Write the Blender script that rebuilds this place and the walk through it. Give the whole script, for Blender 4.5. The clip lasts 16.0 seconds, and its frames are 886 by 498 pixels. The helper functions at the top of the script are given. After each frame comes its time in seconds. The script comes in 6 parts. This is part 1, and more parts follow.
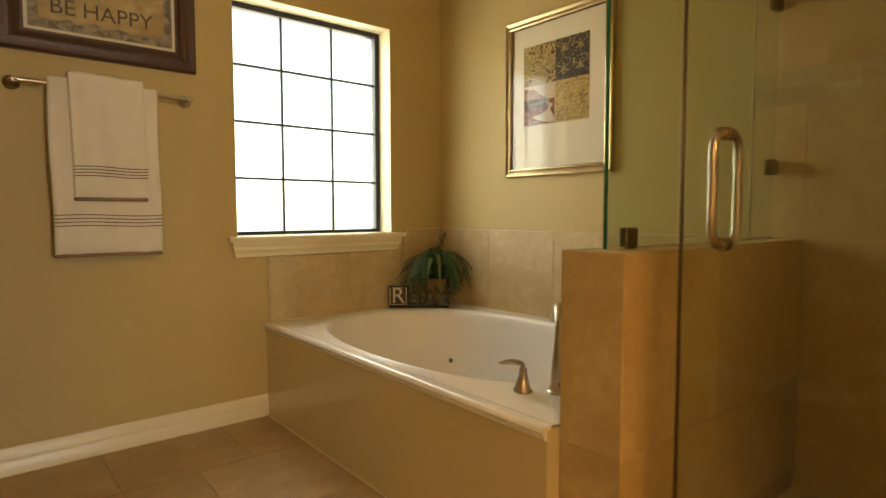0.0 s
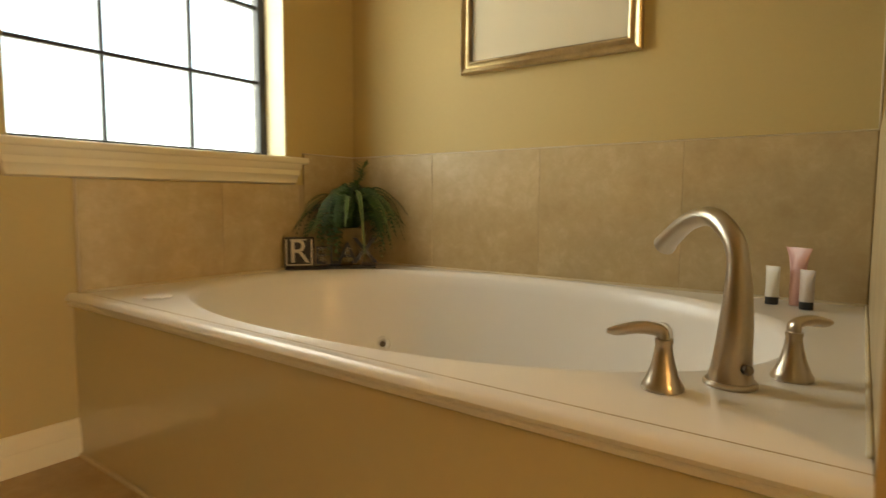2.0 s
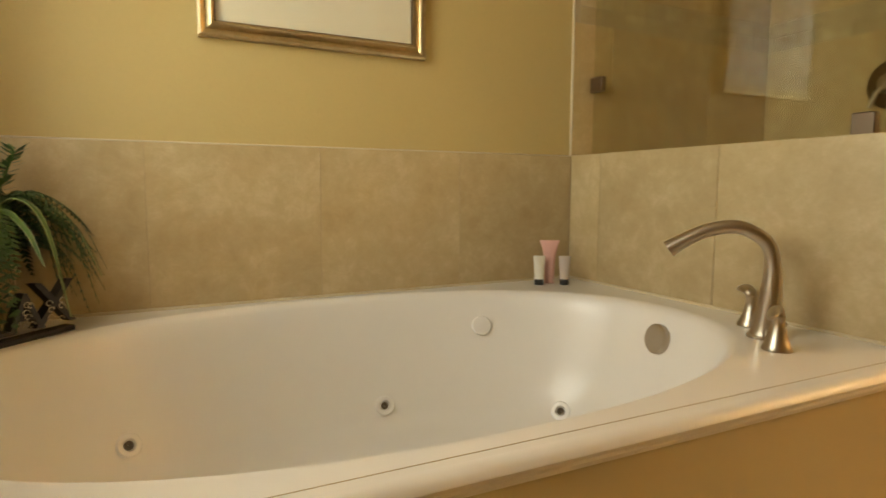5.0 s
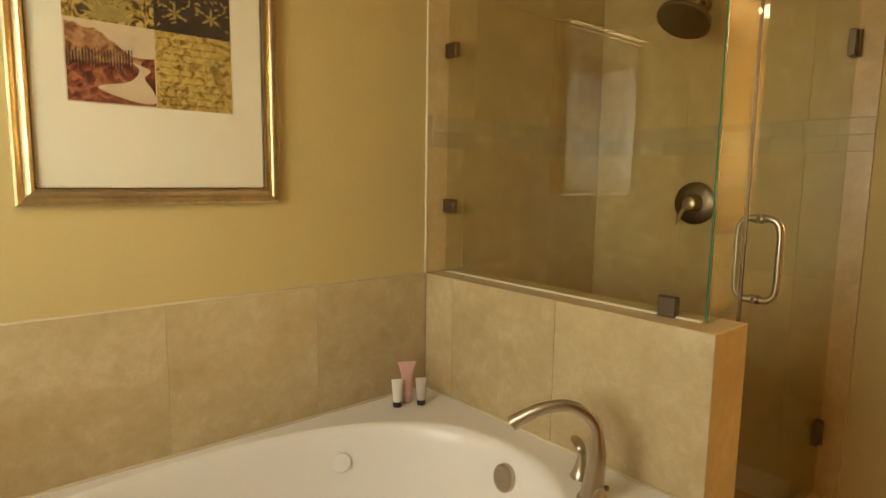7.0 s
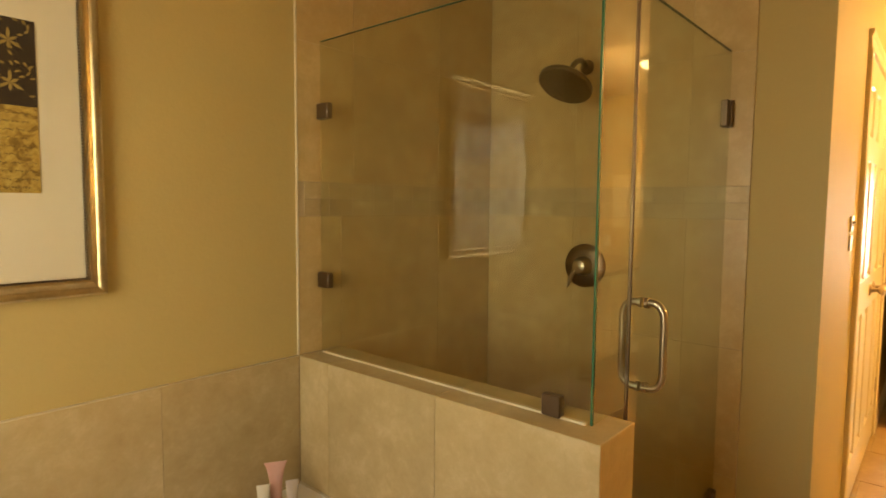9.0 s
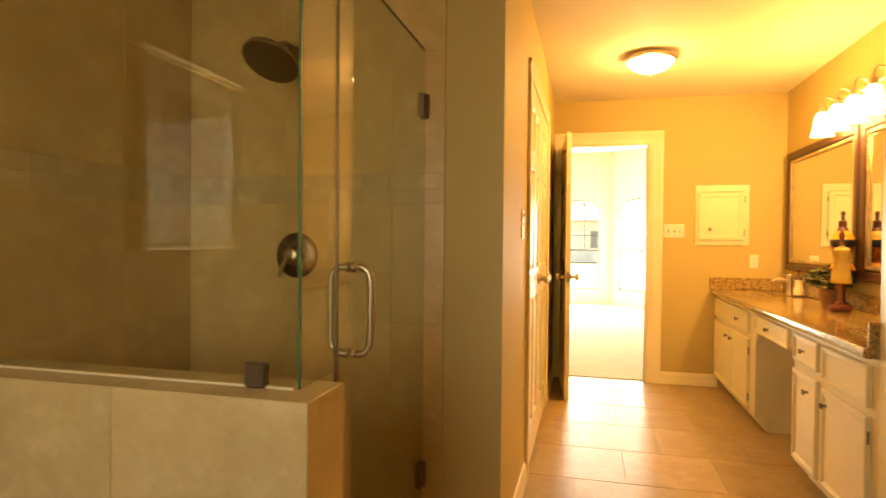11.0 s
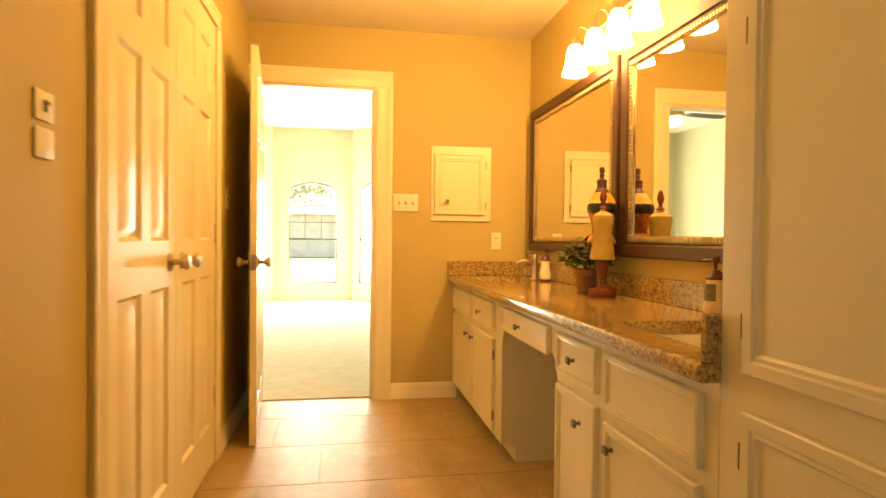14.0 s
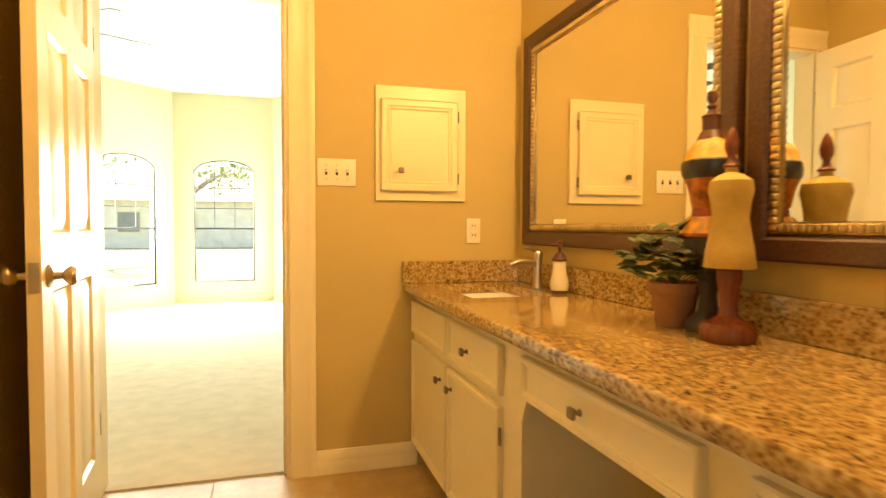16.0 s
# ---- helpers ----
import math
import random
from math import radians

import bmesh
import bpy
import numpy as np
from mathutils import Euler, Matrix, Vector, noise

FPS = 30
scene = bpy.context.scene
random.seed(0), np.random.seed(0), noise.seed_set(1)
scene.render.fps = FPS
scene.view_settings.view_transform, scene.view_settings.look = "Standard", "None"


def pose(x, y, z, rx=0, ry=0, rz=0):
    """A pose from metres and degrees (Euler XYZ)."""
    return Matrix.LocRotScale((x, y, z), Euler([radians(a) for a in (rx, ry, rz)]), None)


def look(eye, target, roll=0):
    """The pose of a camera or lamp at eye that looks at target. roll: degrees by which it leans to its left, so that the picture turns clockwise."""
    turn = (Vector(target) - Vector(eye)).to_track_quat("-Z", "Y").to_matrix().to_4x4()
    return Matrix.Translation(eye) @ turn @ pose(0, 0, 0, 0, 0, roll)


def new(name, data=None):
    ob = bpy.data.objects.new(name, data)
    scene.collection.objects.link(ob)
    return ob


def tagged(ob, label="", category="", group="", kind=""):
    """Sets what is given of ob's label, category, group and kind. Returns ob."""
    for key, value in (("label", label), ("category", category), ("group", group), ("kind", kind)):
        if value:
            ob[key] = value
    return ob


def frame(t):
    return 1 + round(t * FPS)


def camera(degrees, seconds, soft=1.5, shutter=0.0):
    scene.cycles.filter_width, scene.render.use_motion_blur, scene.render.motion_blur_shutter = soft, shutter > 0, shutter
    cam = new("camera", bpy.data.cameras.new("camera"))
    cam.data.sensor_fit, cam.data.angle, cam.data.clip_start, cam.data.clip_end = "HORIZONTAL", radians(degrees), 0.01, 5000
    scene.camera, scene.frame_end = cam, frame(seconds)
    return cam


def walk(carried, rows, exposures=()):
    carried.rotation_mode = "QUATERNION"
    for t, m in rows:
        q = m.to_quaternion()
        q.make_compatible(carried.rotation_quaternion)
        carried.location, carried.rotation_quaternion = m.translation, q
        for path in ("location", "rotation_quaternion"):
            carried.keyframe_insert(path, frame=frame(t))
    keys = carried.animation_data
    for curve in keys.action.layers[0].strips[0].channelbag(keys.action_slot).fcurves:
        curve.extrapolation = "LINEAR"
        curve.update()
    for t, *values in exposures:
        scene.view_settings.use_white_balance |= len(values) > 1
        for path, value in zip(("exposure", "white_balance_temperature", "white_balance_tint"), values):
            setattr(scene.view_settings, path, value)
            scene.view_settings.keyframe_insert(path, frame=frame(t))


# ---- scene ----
cam = camera(74.9, 16.0, 1.5, 0.4)
PATH = [
    (0, (0.155, 0.053, 0.999), (1.435, 1.585, 0.873), -0.1),
    (0.5, (0.249, 0.327, 0.947), (1.558, 1.835, 0.823), 0.0),
    (1, (0.379, 0.582, 0.856), (1.744, 2.038, 0.73), -0.1),
    (1.5, (0.479, 0.801, 0.746), (1.911, 2.192, 0.618), -0.2),
    (2, (0.603, 0.993, 0.728), (2.217, 2.162, 0.558), 0.2),
    (2.5, (0.676, 1.283, 0.72), (2.44, 2.202, 0.506), -0.2),
    (3, (0.707, 1.605, 0.728), (2.551, 2.338, 0.476), -0.0),
    (3.5, (0.738, 1.849, 0.761), (2.703, 2.12, 0.504), 0.3),
    (4, (0.781, 2.076, 0.765), (2.757, 1.909, 0.505), 0.5),
    (4.5, (0.748, 2.224, 0.773), (2.658, 1.682, 0.534), 0.7),
    (5, (0.713, 2.329, 0.787), (2.491, 1.439, 0.577), 0.2),
    (5.2, (0.713, 2.354, 0.848), (2.44, 1.373, 0.608), 0.6),
    (7.3, (0.715, 2.295, 1.304), (2.218, 0.997, 1.061), 0.6),
    (7.5, (0.711, 2.279, 1.332), (2.207, 0.974, 1.087), 0.5),
    (8, (0.7, 2.231, 1.392), (2.168, 0.896, 1.141), 0.4),
    (8.5, (0.718, 2.155, 1.423), (2.119, 0.748, 1.181), 0.5),
    (9, (0.774, 2.096, 1.414), (2.086, 0.594, 1.262), 0.5),
    (9.5, (0.848, 2.108, 1.377), (1.995, 0.471, 1.314), 0.5),
    (10, (0.881, 2.155, 1.344), (1.749, 0.354, 1.303), 0.9),
    (10.2, (0.866, 2.15, 1.321), (1.638, 0.306, 1.286), 0.9),
    (12.3, (0.596, 1.524, 1.157), (0.751, -0.469, 1.12), 0.4),
    (12.5, (0.574, 1.422, 1.152), (0.667, -0.575, 1.117), 0.5),
    (13, (0.531, 1.144, 1.122), (0.41, -0.852, 1.087), 0.3),
    (13.5, (0.481, 0.88, 1.097), (0.255, -1.107, 1.061), 0.3),
    (14, (0.462, 0.584, 1.089), (0.121, -1.387, 1.054), 0.6),
    (14.5, (0.45, 0.29, 1.082), (-0.086, -1.637, 1.043), 0.5),
    (15, (0.396, -0.044, 1.083), (-0.171, -1.961, 1.032), 0.4),
    (15.5, (0.341, -0.408, 1.093), (-0.232, -2.323, 1.033), 0.3),
    (16, (0.316, -0.757, 1.093), (-0.249, -2.674, 1.018), 0.2),
]
EXPOSURES = [(0.0, 2.38, 7600, 9), (4.0, 2.5, 7500, 8), (7.5, 2.6, 8300, 10), (9.0, 2.55, 9400, 13), (10.0, 2.5, 10200, 16), (12.5, 2.07, 10800, 16), (14.0, 2.05, 10100, 13), (16.0, 1.99, 8500, 8)]
walk(cam, [(t, look(eye, target, roll)) for t, eye, target, roll in PATH], EXPOSURES)

# ---------- light ----------
world = bpy.data.worlds.new("world")
scene.world = world
world.use_nodes = True
wn = world.node_tree
sky = wn.nodes.new("ShaderNodeTexSky")
sky.sky_type = "NISHITA"
sky.sun_disc = False
sky.sun_elevation, sky.sun_rotation = radians(52), radians(205)
wn.links.new(sky.outputs[0], wn.nodes["Background"].inputs[0])
wn.nodes["Background"].inputs[1].default_value = 0.15


def lamp(name, kind, power, colour, m, size=0.1, size_y=0.1):
    d = bpy.data.lights.new(name, kind)
    d.energy, d.color = power, colour
    if kind == "AREA":
        d.shape, d.size, d.size_y = "RECTANGLE", size, size_y
    elif kind == "SUN":
        d.angle = size
    else:
        d.shadow_soft_size = size
    ob = new(name, d)
    ob.matrix_world = m
    return ob


VANITY_W, CEIL_W = 1.75, 3.8
WARM = (1.0, 0.615, 0.265)
DAY = (1.0, 0.965, 0.84)
sun = lamp("sun", "SUN", 5.0, (1.0, 0.95, 0.86), look((0, 0, 9), (1.9, 4.0, 4.0)), radians(0.5))
lamp("window_daylight", "AREA", 3.4, DAY, pose(1.6, 2.99, 1.45, -90, 0, 0), 0.86, 1.1)


# ---------- materials ----------
def mat(name, rough=0.5, metal=0.0):
    m = bpy.data.materials.new(name)
    m.use_nodes = True
    b = m.node_tree.nodes["Principled BSDF"]
    b.inputs["Roughness"].default_value = rough
    b.inputs["Metallic"].default_value = metal
    return m, m.node_tree, b


def node(nt, kind, **sockets):
    n = nt.nodes.new(kind)
    for k, v in sockets.items():
        n.inputs[k.replace("_", " ")].default_value = v
    return n


def coords(nt):
    return nt.nodes.new("ShaderNodeTexCoord").outputs["Object"]


def ramp(nt, fac, stops):
    r = nt.nodes.new("ShaderNodeValToRGB")
    e = r.color_ramp.elements
    while len(e) < len(stops):
        e.new(0.5)
    for n, (p, c) in enumerate(stops):
        e[n].position, e[n].color = p, (*c, 1)
    nt.links.new(fac, r.inputs[0])
    return r.outputs[0]


def bump(nt, b, height, strength, distance):
    n = nt.nodes.new("ShaderNodeBump")
    n.inputs["Strength"].default_value, n.inputs["Distance"].default_value = strength, distance
    nt.links.new(height, n.inputs["Height"])
    nt.links.new(n.outputs[0], b.inputs["Normal"])


def surface(name, colour, rough=0.5, metal=0.0, vary=0.08, scale=3.0, grain=120.0, relief=0.0, coat=0.0, random_tint=0.0):
    """A material whose colour drifts at a large and a fine scale, with fine relief."""
    m, nt, b = mat(name, rough, metal)
    co = coords(nt)
    big = node(nt, "ShaderNodeTexNoise", Scale=scale, Detail=4.0)
    fine = node(nt, "ShaderNodeTexNoise", Scale=grain, Detail=3.0)
    nt.links.new(co, big.inputs["Vector"])
    nt.links.new(co, fine.inputs["Vector"])
    mix = node(nt, "ShaderNodeMath")
    mix.operation = "MULTIPLY_ADD"
    nt.links.new(fine.outputs[0], mix.inputs[0])
    mix.inputs[1].default_value = 0.35
    nt.links.new(big.outputs[0], mix.inputs[2])
    lo = tuple(c * (1 - vary) for c in colour)
    hi = tuple(min(1, c * (1 + vary)) for c in colour)
    col = ramp(nt, mix.outputs[0], [(0.35, lo), (1.0, hi)])
    if random_tint:
        info = nt.nodes.new("ShaderNodeObjectInfo")
        hsv = nt.nodes.new("ShaderNodeHueSaturation")
        rm = node(nt, "ShaderNodeMapRange")
        rm.inputs[3].default_value, rm.inputs[4].default_value = 1 - random_tint, 1 + random_tint
        nt.links.new(info.outputs["Random"], rm.inputs[0])
        nt.links.new(rm.outputs[0], hsv.inputs["Value"])
        nt.links.new(col, hsv.inputs["Color"])
        col = hsv.outputs[0]
    nt.links.new(col, b.inputs["Base Color"])
    if relief:
        bump(nt, b, fine.outputs[0], 0.4, relief)
    if coat:
        b.inputs["Coat Weight"].default_value = coat
        b.inputs["Coat Roughness"].default_value = 0.08
    return m


def tile_material(name, lo, hi, rough):
    m, nt, b = mat(name, rough)
    co = coords(nt)
    info = nt.nodes.new("ShaderNodeObjectInfo")
    shift = nt.nodes.new("ShaderNodeVectorMath")
    shift.operation = "MULTIPLY_ADD"
    nt.links.new(info.outputs["Random"], shift.inputs[0])
    shift.inputs[1].default_value = (37, 51, 23)
    nt.links.new(co, shift.inputs[2])
    cloud = node(nt, "ShaderNodeTexNoise", Scale=6.0, Detail=8.0, Roughness=0.68, Distortion=0.25)
    vein = node(nt, "ShaderNodeTexNoise", Scale=22.0, Detail=8.0, Roughness=0.75, Distortion=0.5)
    speck = node(nt, "ShaderNodeTexNoise", Scale=160.0, Detail=2.0)
    for n in (cloud, vein, speck):
        nt.links.new(shift.outputs[0], n.inputs["Vector"])
    add = nt.nodes.new("ShaderNodeMath")
    add.operation = "MULTIPLY_ADD"
    nt.links.new(vein.outputs[0], add.inputs[0])
    add.inputs[1].default_value = 0.6
    nt.links.new(cloud.outputs[0], add.inputs[2])
    col = ramp(nt, add.outputs[0], [(0.5, lo), (0.82, tuple((a + c) / 2 for a, c in zip(lo, hi))), (1.05, hi)])
    hsv = nt.nodes.new("ShaderNodeHueSaturation")
    rm = nt.nodes.new("ShaderNodeMapRange")
    rm.inputs[3].default_value, rm.inputs[4].default_value = 0.93, 1.05
    nt.links.new(info.outputs["Random"], rm.inputs[0])
    nt.links.new(rm.outputs[0], hsv.inputs["Value"])
    nt.links.new(col, hsv.inputs["Color"])
    nt.links.new(hsv.outputs[0], b.inputs["Base Color"])
    bump(nt, b, speck.outputs[0], 0.15, 0.002)
    return m


def granite_material():
    m, nt, b = mat("brown_granite", 0.12)
    co = coords(nt)
    stretch = nt.nodes.new("ShaderNodeMapping")
    stretch.inputs["Scale"].default_value = (1.0, 0.75, 1.0)
    nt.links.new(co, stretch.inputs[0])
    a = node(nt, "ShaderNodeTexNoise", Scale=52.0, Detail=7.0, Roughness=0.7, Distortion=0.6)
    c = node(nt, "ShaderNodeTexVoronoi", Scale=105.0)
    for n in (a, c):
        nt.links.new(stretch.outputs[0], n.inputs["Vector"])
    add = nt.nodes.new("ShaderNodeMath")
    add.operation = "MULTIPLY_ADD"
    nt.links.new(c.outputs["Distance"], add.inputs[0])
    add.inputs[1].default_value = 0.32
    nt.links.new(a.outputs[0], add.inputs[2])
    col = ramp(nt, add.outputs[0], [(0.40, (0.035, 0.018, 0.009)), (0.50, (0.14, 0.072, 0.026)), (0.59, (0.28, 0.165, 0.062)),
                                    (0.70, (0.40, 0.27, 0.11)), (0.84, (0.52, 0.39, 0.20))])
    nt.links.new(col, b.inputs["Base Color"])
    b.inputs["Coat Weight"].default_value = 0.4
    b.inputs["Coat Roughness"].default_value = 0.05
    return m


def wood_material(name, lo, hi, rough=0.35, axis=1):
    m, nt, b = mat(name, rough)
    mp = nt.nodes.new("ShaderNodeMapping")
    sc = [40.0, 40.0, 40.0]
    sc[axis] = 2.0
    mp.inputs["Scale"].default_value = sc
    nt.links.new(coords(nt), mp.inputs[0])
    g = node(nt, "ShaderNodeTexNoise", Scale=3.0, Detail=6.0, Roughness=0.65)
    nt.links.new(mp.outputs[0], g.inputs["Vector"])
    nt.links.new(ramp(nt, g.outputs[0], [(0.3, lo), (0.7, hi)]), b.inputs["Base Color"])
    bump(nt, b, g.outputs[0], 0.2, 0.002)
    return m


def thin_glass(name, tint, ior=0.05, rough=0.0):
    m = bpy.data.materials.new(name)
    m.use_nodes = True
    nt = m.node_tree
    nt.nodes.clear()
    out = nt.nodes.new("ShaderNodeOutputMaterial")
    t = nt.nodes.new("ShaderNodeBsdfTransparent")
    t.inputs[0].default_value = (*tint, 1)
    g = nt.nodes.new("ShaderNodeBsdfGlossy")
    g.inputs["Roughness"].default_value = rough
    lw = nt.nodes.new("ShaderNodeLayerWeight")
    power = nt.nodes.new("ShaderNodeMath")
    power.operation = "POWER"
    nt.links.new(lw.outputs["Facing"], power.inputs[0])
    power.inputs[1].default_value = 4.0
    f = nt.nodes.new("ShaderNodeMath")
    f.operation = "MULTIPLY_ADD"
    nt.links.new(power.outputs[0], f.inputs[0])
    f.inputs[1].default_value, f.inputs[2].default_value = 0.5, ior
    mix = nt.nodes.new("ShaderNodeMixShader")
    nt.links.new(f.outputs[0], mix.inputs[0])
    nt.links.new(t.outputs[0], mix.inputs[1])
    nt.links.new(g.outputs[0], mix.inputs[2])
    nt.links.new(mix.outputs[0], out.inputs[0])
    return m


def frosted_glass():
    m = bpy.data.materials.new("frosted_window_glass")
    m.use_nodes = True
    nt = m.node_tree
    nt.nodes.clear()
    out = nt.nodes.new("ShaderNodeOutputMaterial")
    t = nt.nodes.new("ShaderNodeBsdfTransparent")
    n = node(nt, "ShaderNodeTexNoise", Scale=2.2, Detail=3.0)
    nt.links.new(coords(nt), n.inputs["Vector"])
    nt.links.new(ramp(nt, n.outputs[0], [(0.3, (0.80, 0.88, 0.88)), (0.7, (0.97, 0.98, 0.96))]), t.inputs[0])
    g = nt.nodes.new("ShaderNodeBsdfTranslucent")
    g.inputs[0].default_value = (0.85, 0.88, 0.86, 1)
    mix = nt.nodes.new("ShaderNodeMixShader")
    mix.inputs[0].default_value = 0.15
    nt.links.new(t.outputs[0], mix.inputs[1])
    nt.links.new(g.outputs[0], mix.inputs[2])
    nt.links.new(mix.outputs[0], out.inputs[0])
    return m


def glowing(name, colour, strength):
    m, nt, b = mat(name, 0.3)
    b.inputs["Base Color"].default_value = (0.9, 0.85, 0.75, 1)
    b.inputs["Emission Color"].default_value = (*colour, 1)
    b.inputs["Emission Strength"].default_value = strength
    return m


WALL = surface("tan_wall_paint", (0.505, 0.385, 0.162), 0.62, vary=0.05, scale=1.5, grain=90, relief=0.0015)
BEDWALL = surface("pale_green_wall_paint", (0.55, 0.55, 0.38), 0.7, vary=0.04, scale=1.5, grain=90, relief=0.001)
CEIL = surface("cream_ceiling_paint", (0.70, 0.62, 0.46), 0.75, vary=0.05, scale=1.2, grain=70, relief=0.002)
BEDCEIL = surface("white_ceiling_paint", (0.8, 0.8, 0.76), 0.8, vary=0.04, scale=1.2, grain=70, relief=0.002)
TRIM = surface("cream_gloss_trim", (0.77, 0.68, 0.47), 0.3, vary=0.04, scale=2, grain=60, relief=0.0004)
CABPAINT = surface("cream_cabinet_paint", (0.74, 0.65, 0.42), 0.33, vary=0.05, scale=2.5, grain=50, relief=0.0006)
TILE = tile_material("beige_travertine_tile", (0.40, 0.292, 0.142), (0.57, 0.452, 0.262), 0.38)
STILE = tile_material("tan_shower_tile", (0.47, 0.315, 0.135), (0.61, 0.455, 0.23), 0.3)
FTILE = tile_material("warm_beige_floor_tile", (0.36, 0.24, 0.115), (0.49, 0.355, 0.195), 0.42)
GROUT = surface("beige_grout", (0.45, 0.35, 0.215), 0.9, vary=0.15, scale=8, grain=200, relief=0.001)
CAULK = surface("cream_caulk", (0.62, 0.53, 0.36), 0.5, vary=0.05, scale=8, grain=100)
ACRYLIC = surface("white_tub_acrylic", (0.80, 0.765, 0.71), 0.31, vary=0.02, scale=2, grain=30, coat=0.22)
GRANITE = granite_material()
DARKWOOD = wood_material("dark_walnut_frame", (0.035, 0.014, 0.008), (0.10, 0.045, 0.024), 0.4)
CHERRY = wood_material("cherry_stand", (0.10, 0.022, 0.012), (0.20, 0.05, 0.025), 0.25, 2)
NICKEL = surface("brushed_nickel", (0.50, 0.43, 0.34), 0.28, 1.0, vary=0.1, scale=6, grain=200)
BRONZE = surface("dark_brushed_metal", (0.20, 0.15, 0.11), 0.32, 1.0, vary=0.12, scale=6, grain=200)
KNOBMETAL = surface("pewter_knob", (0.22, 0.175, 0.13), 0.35, 1.0, vary=0.15, scale=10, grain=150)
SILVERGOLD = surface("antique_silver_gilt", (0.55, 0.43, 0.25), 0.28, 1.0, vary=0.25, scale=14, grain=90, relief=0.001)
MAT = surface("cream_picture_mat", (0.74, 0.68, 0.53), 0.8, vary=0.02, scale=3, grain=200)
BLACKMETAL = surface("black_window_frame", (0.018, 0.018, 0.020), 0.45, vary=0.2, scale=6, grain=100)
GLASS = thin_glass("clear_shower_glass", (0.93, 0.955, 0.90), 0.06)
PANEGLASS = thin_glass("clear_window_glass", (0.97, 0.98, 0.97), 0.03)
PICGLASS = thin_glass("picture_glass", (0.985, 0.985, 0.98), 0.025)
EDGEGLASS = surface("green_glass_edge", (0.02, 0.14, 0.085), 0.15, vary=0.1, scale=10, grain=50, coat=0.5)
FROST = frosted_glass()
MIRROR = surface("mirror_silver", (0.90, 0.89, 0.85), 0.004, 1.0, vary=0.003, scale=1, grain=10)
TOWEL = surface("cream_towel_cotton", (0.76, 0.70, 0.58), 0.95, vary=0.07, scale=12, grain=420, relief=0.004)
STRIPE = surface("brown_towel_trim", (0.13, 0.07, 0.04), 0.9, vary=0.15, scale=30, grain=300)
SHADE = glowing("frosted_lamp_glass", (1.0, 0.66, 0.30), 6.5)
DOME = glowing("frosted_dome_glass", (1.0, 0.72, 0.36), 3.4)
CARPET = surface("cream_carpet", (0.60, 0.52, 0.40), 0.95, vary=0.14, scale=9, grain=260, relief=0.008)
PORCELAIN = surface("white_sink_porcelain", (0.82, 0.80, 0.74), 0.1, vary=0.02, scale=3, grain=20, coat=0.4)
TERRACOTTA = surface("worn_terracotta", (0.30, 0.14, 0.07), 0.8, vary=0.2, scale=18, grain=120, relief=0.002)
LEAF = surface("dark_green_leaf", (0.036, 0.082, 0.020), 0.45, vary=0.35, scale=20, grain=90, random_tint=0.3)
LEAFPALE = surface("striped_green_leaf", (0.075, 0.145, 0.04), 0.45, vary=0.3, scale=20, grain=90, random_tint=0.2)
LEAFCREAM = surface("cream_leaf_edge", (0.26, 0.31, 0.14), 0.5, vary=0.15, scale=20, grain=90)
IVYLEAF = surface("ivy_leaf", (0.055, 0.075, 0.022), 0.45, vary=0.3, scale=30, grain=90, random_tint=0.35)
POTGOLD = surface("aged_gold_pot", (0.30, 0.20, 0.08), 0.5, vary=0.3, scale=12, grain=80, relief=0.003)
BLACKPAINT = surface("distressed_black_paint", (0.022, 0.018, 0.016), 0.55, vary=0.4, scale=25, grain=150, relief=0.001)
CREAMPAINT = surface("worn_cream_paint", (0.62, 0.55, 0.42), 0.6, vary=0.12, scale=25, grain=150)
LINEN = surface("golden_linen_form", (0.46, 0.32, 0.10), 0.75, vary=0.18, scale=25, grain=260, relief=0.002)
PAISLEY = surface("ornate_orange_bodice", (0.42, 0.13, 0.03), 0.5, vary=0.7, scale=38, grain=90, relief=0.003)
CREAMCERAMIC = surface("cream_ceramic", (0.72, 0.64, 0.46), 0.25, vary=0.05, scale=8, grain=60)
BROWNPLASTIC = surface("dark_red_brown_pump", (0.09, 0.03, 0.018), 0.3, vary=0.2, scale=15, grain=60)
PINK = surface("pink_plastic_tube", (0.66, 0.38, 0.33), 0.3, vary=0.08, scale=15, grain=60)
WHITETUBE = surface("white_plastic_tube", (0.70, 0.66, 0.56), 0.35, vary=0.05, scale=15, grain=60)
GREYTUBE = surface("pale_mauve_tube", (0.52, 0.44, 0.38), 0.35, vary=0.05, scale=15, grain=60)
BLACKPLASTIC = surface("black_plastic", (0.02, 0.02, 0.02), 0.35, vary=0.1, scale=15, grain=60)
PLATE = surface("ivory_plastic_plate", (0.76, 0.70, 0.55), 0.35, vary=0.03, scale=15, grain=60)
SLOT = surface("dark_socket_slot", (0.05, 0.04, 0.03), 0.6)
GRASS = surface("lawn_grass", (0.30, 0.31, 0.18), 0.9, vary=0.4, scale=3, grain=30, relief=0.02)
BARK = surface("tree_bark", (0.26, 0.22, 0.18), 0.9, vary=0.3, scale=8, grain=40, relief=0.02)
BRICKFAR = surface("far_house_brick", (0.75, 0.71, 0.64), 0.85, vary=0.2, scale=2, grain=20)
ROOFFAR = surface("far_house_roof", (0.42, 0.39, 0.36), 0.9, vary=0.25, scale=3, grain=20)
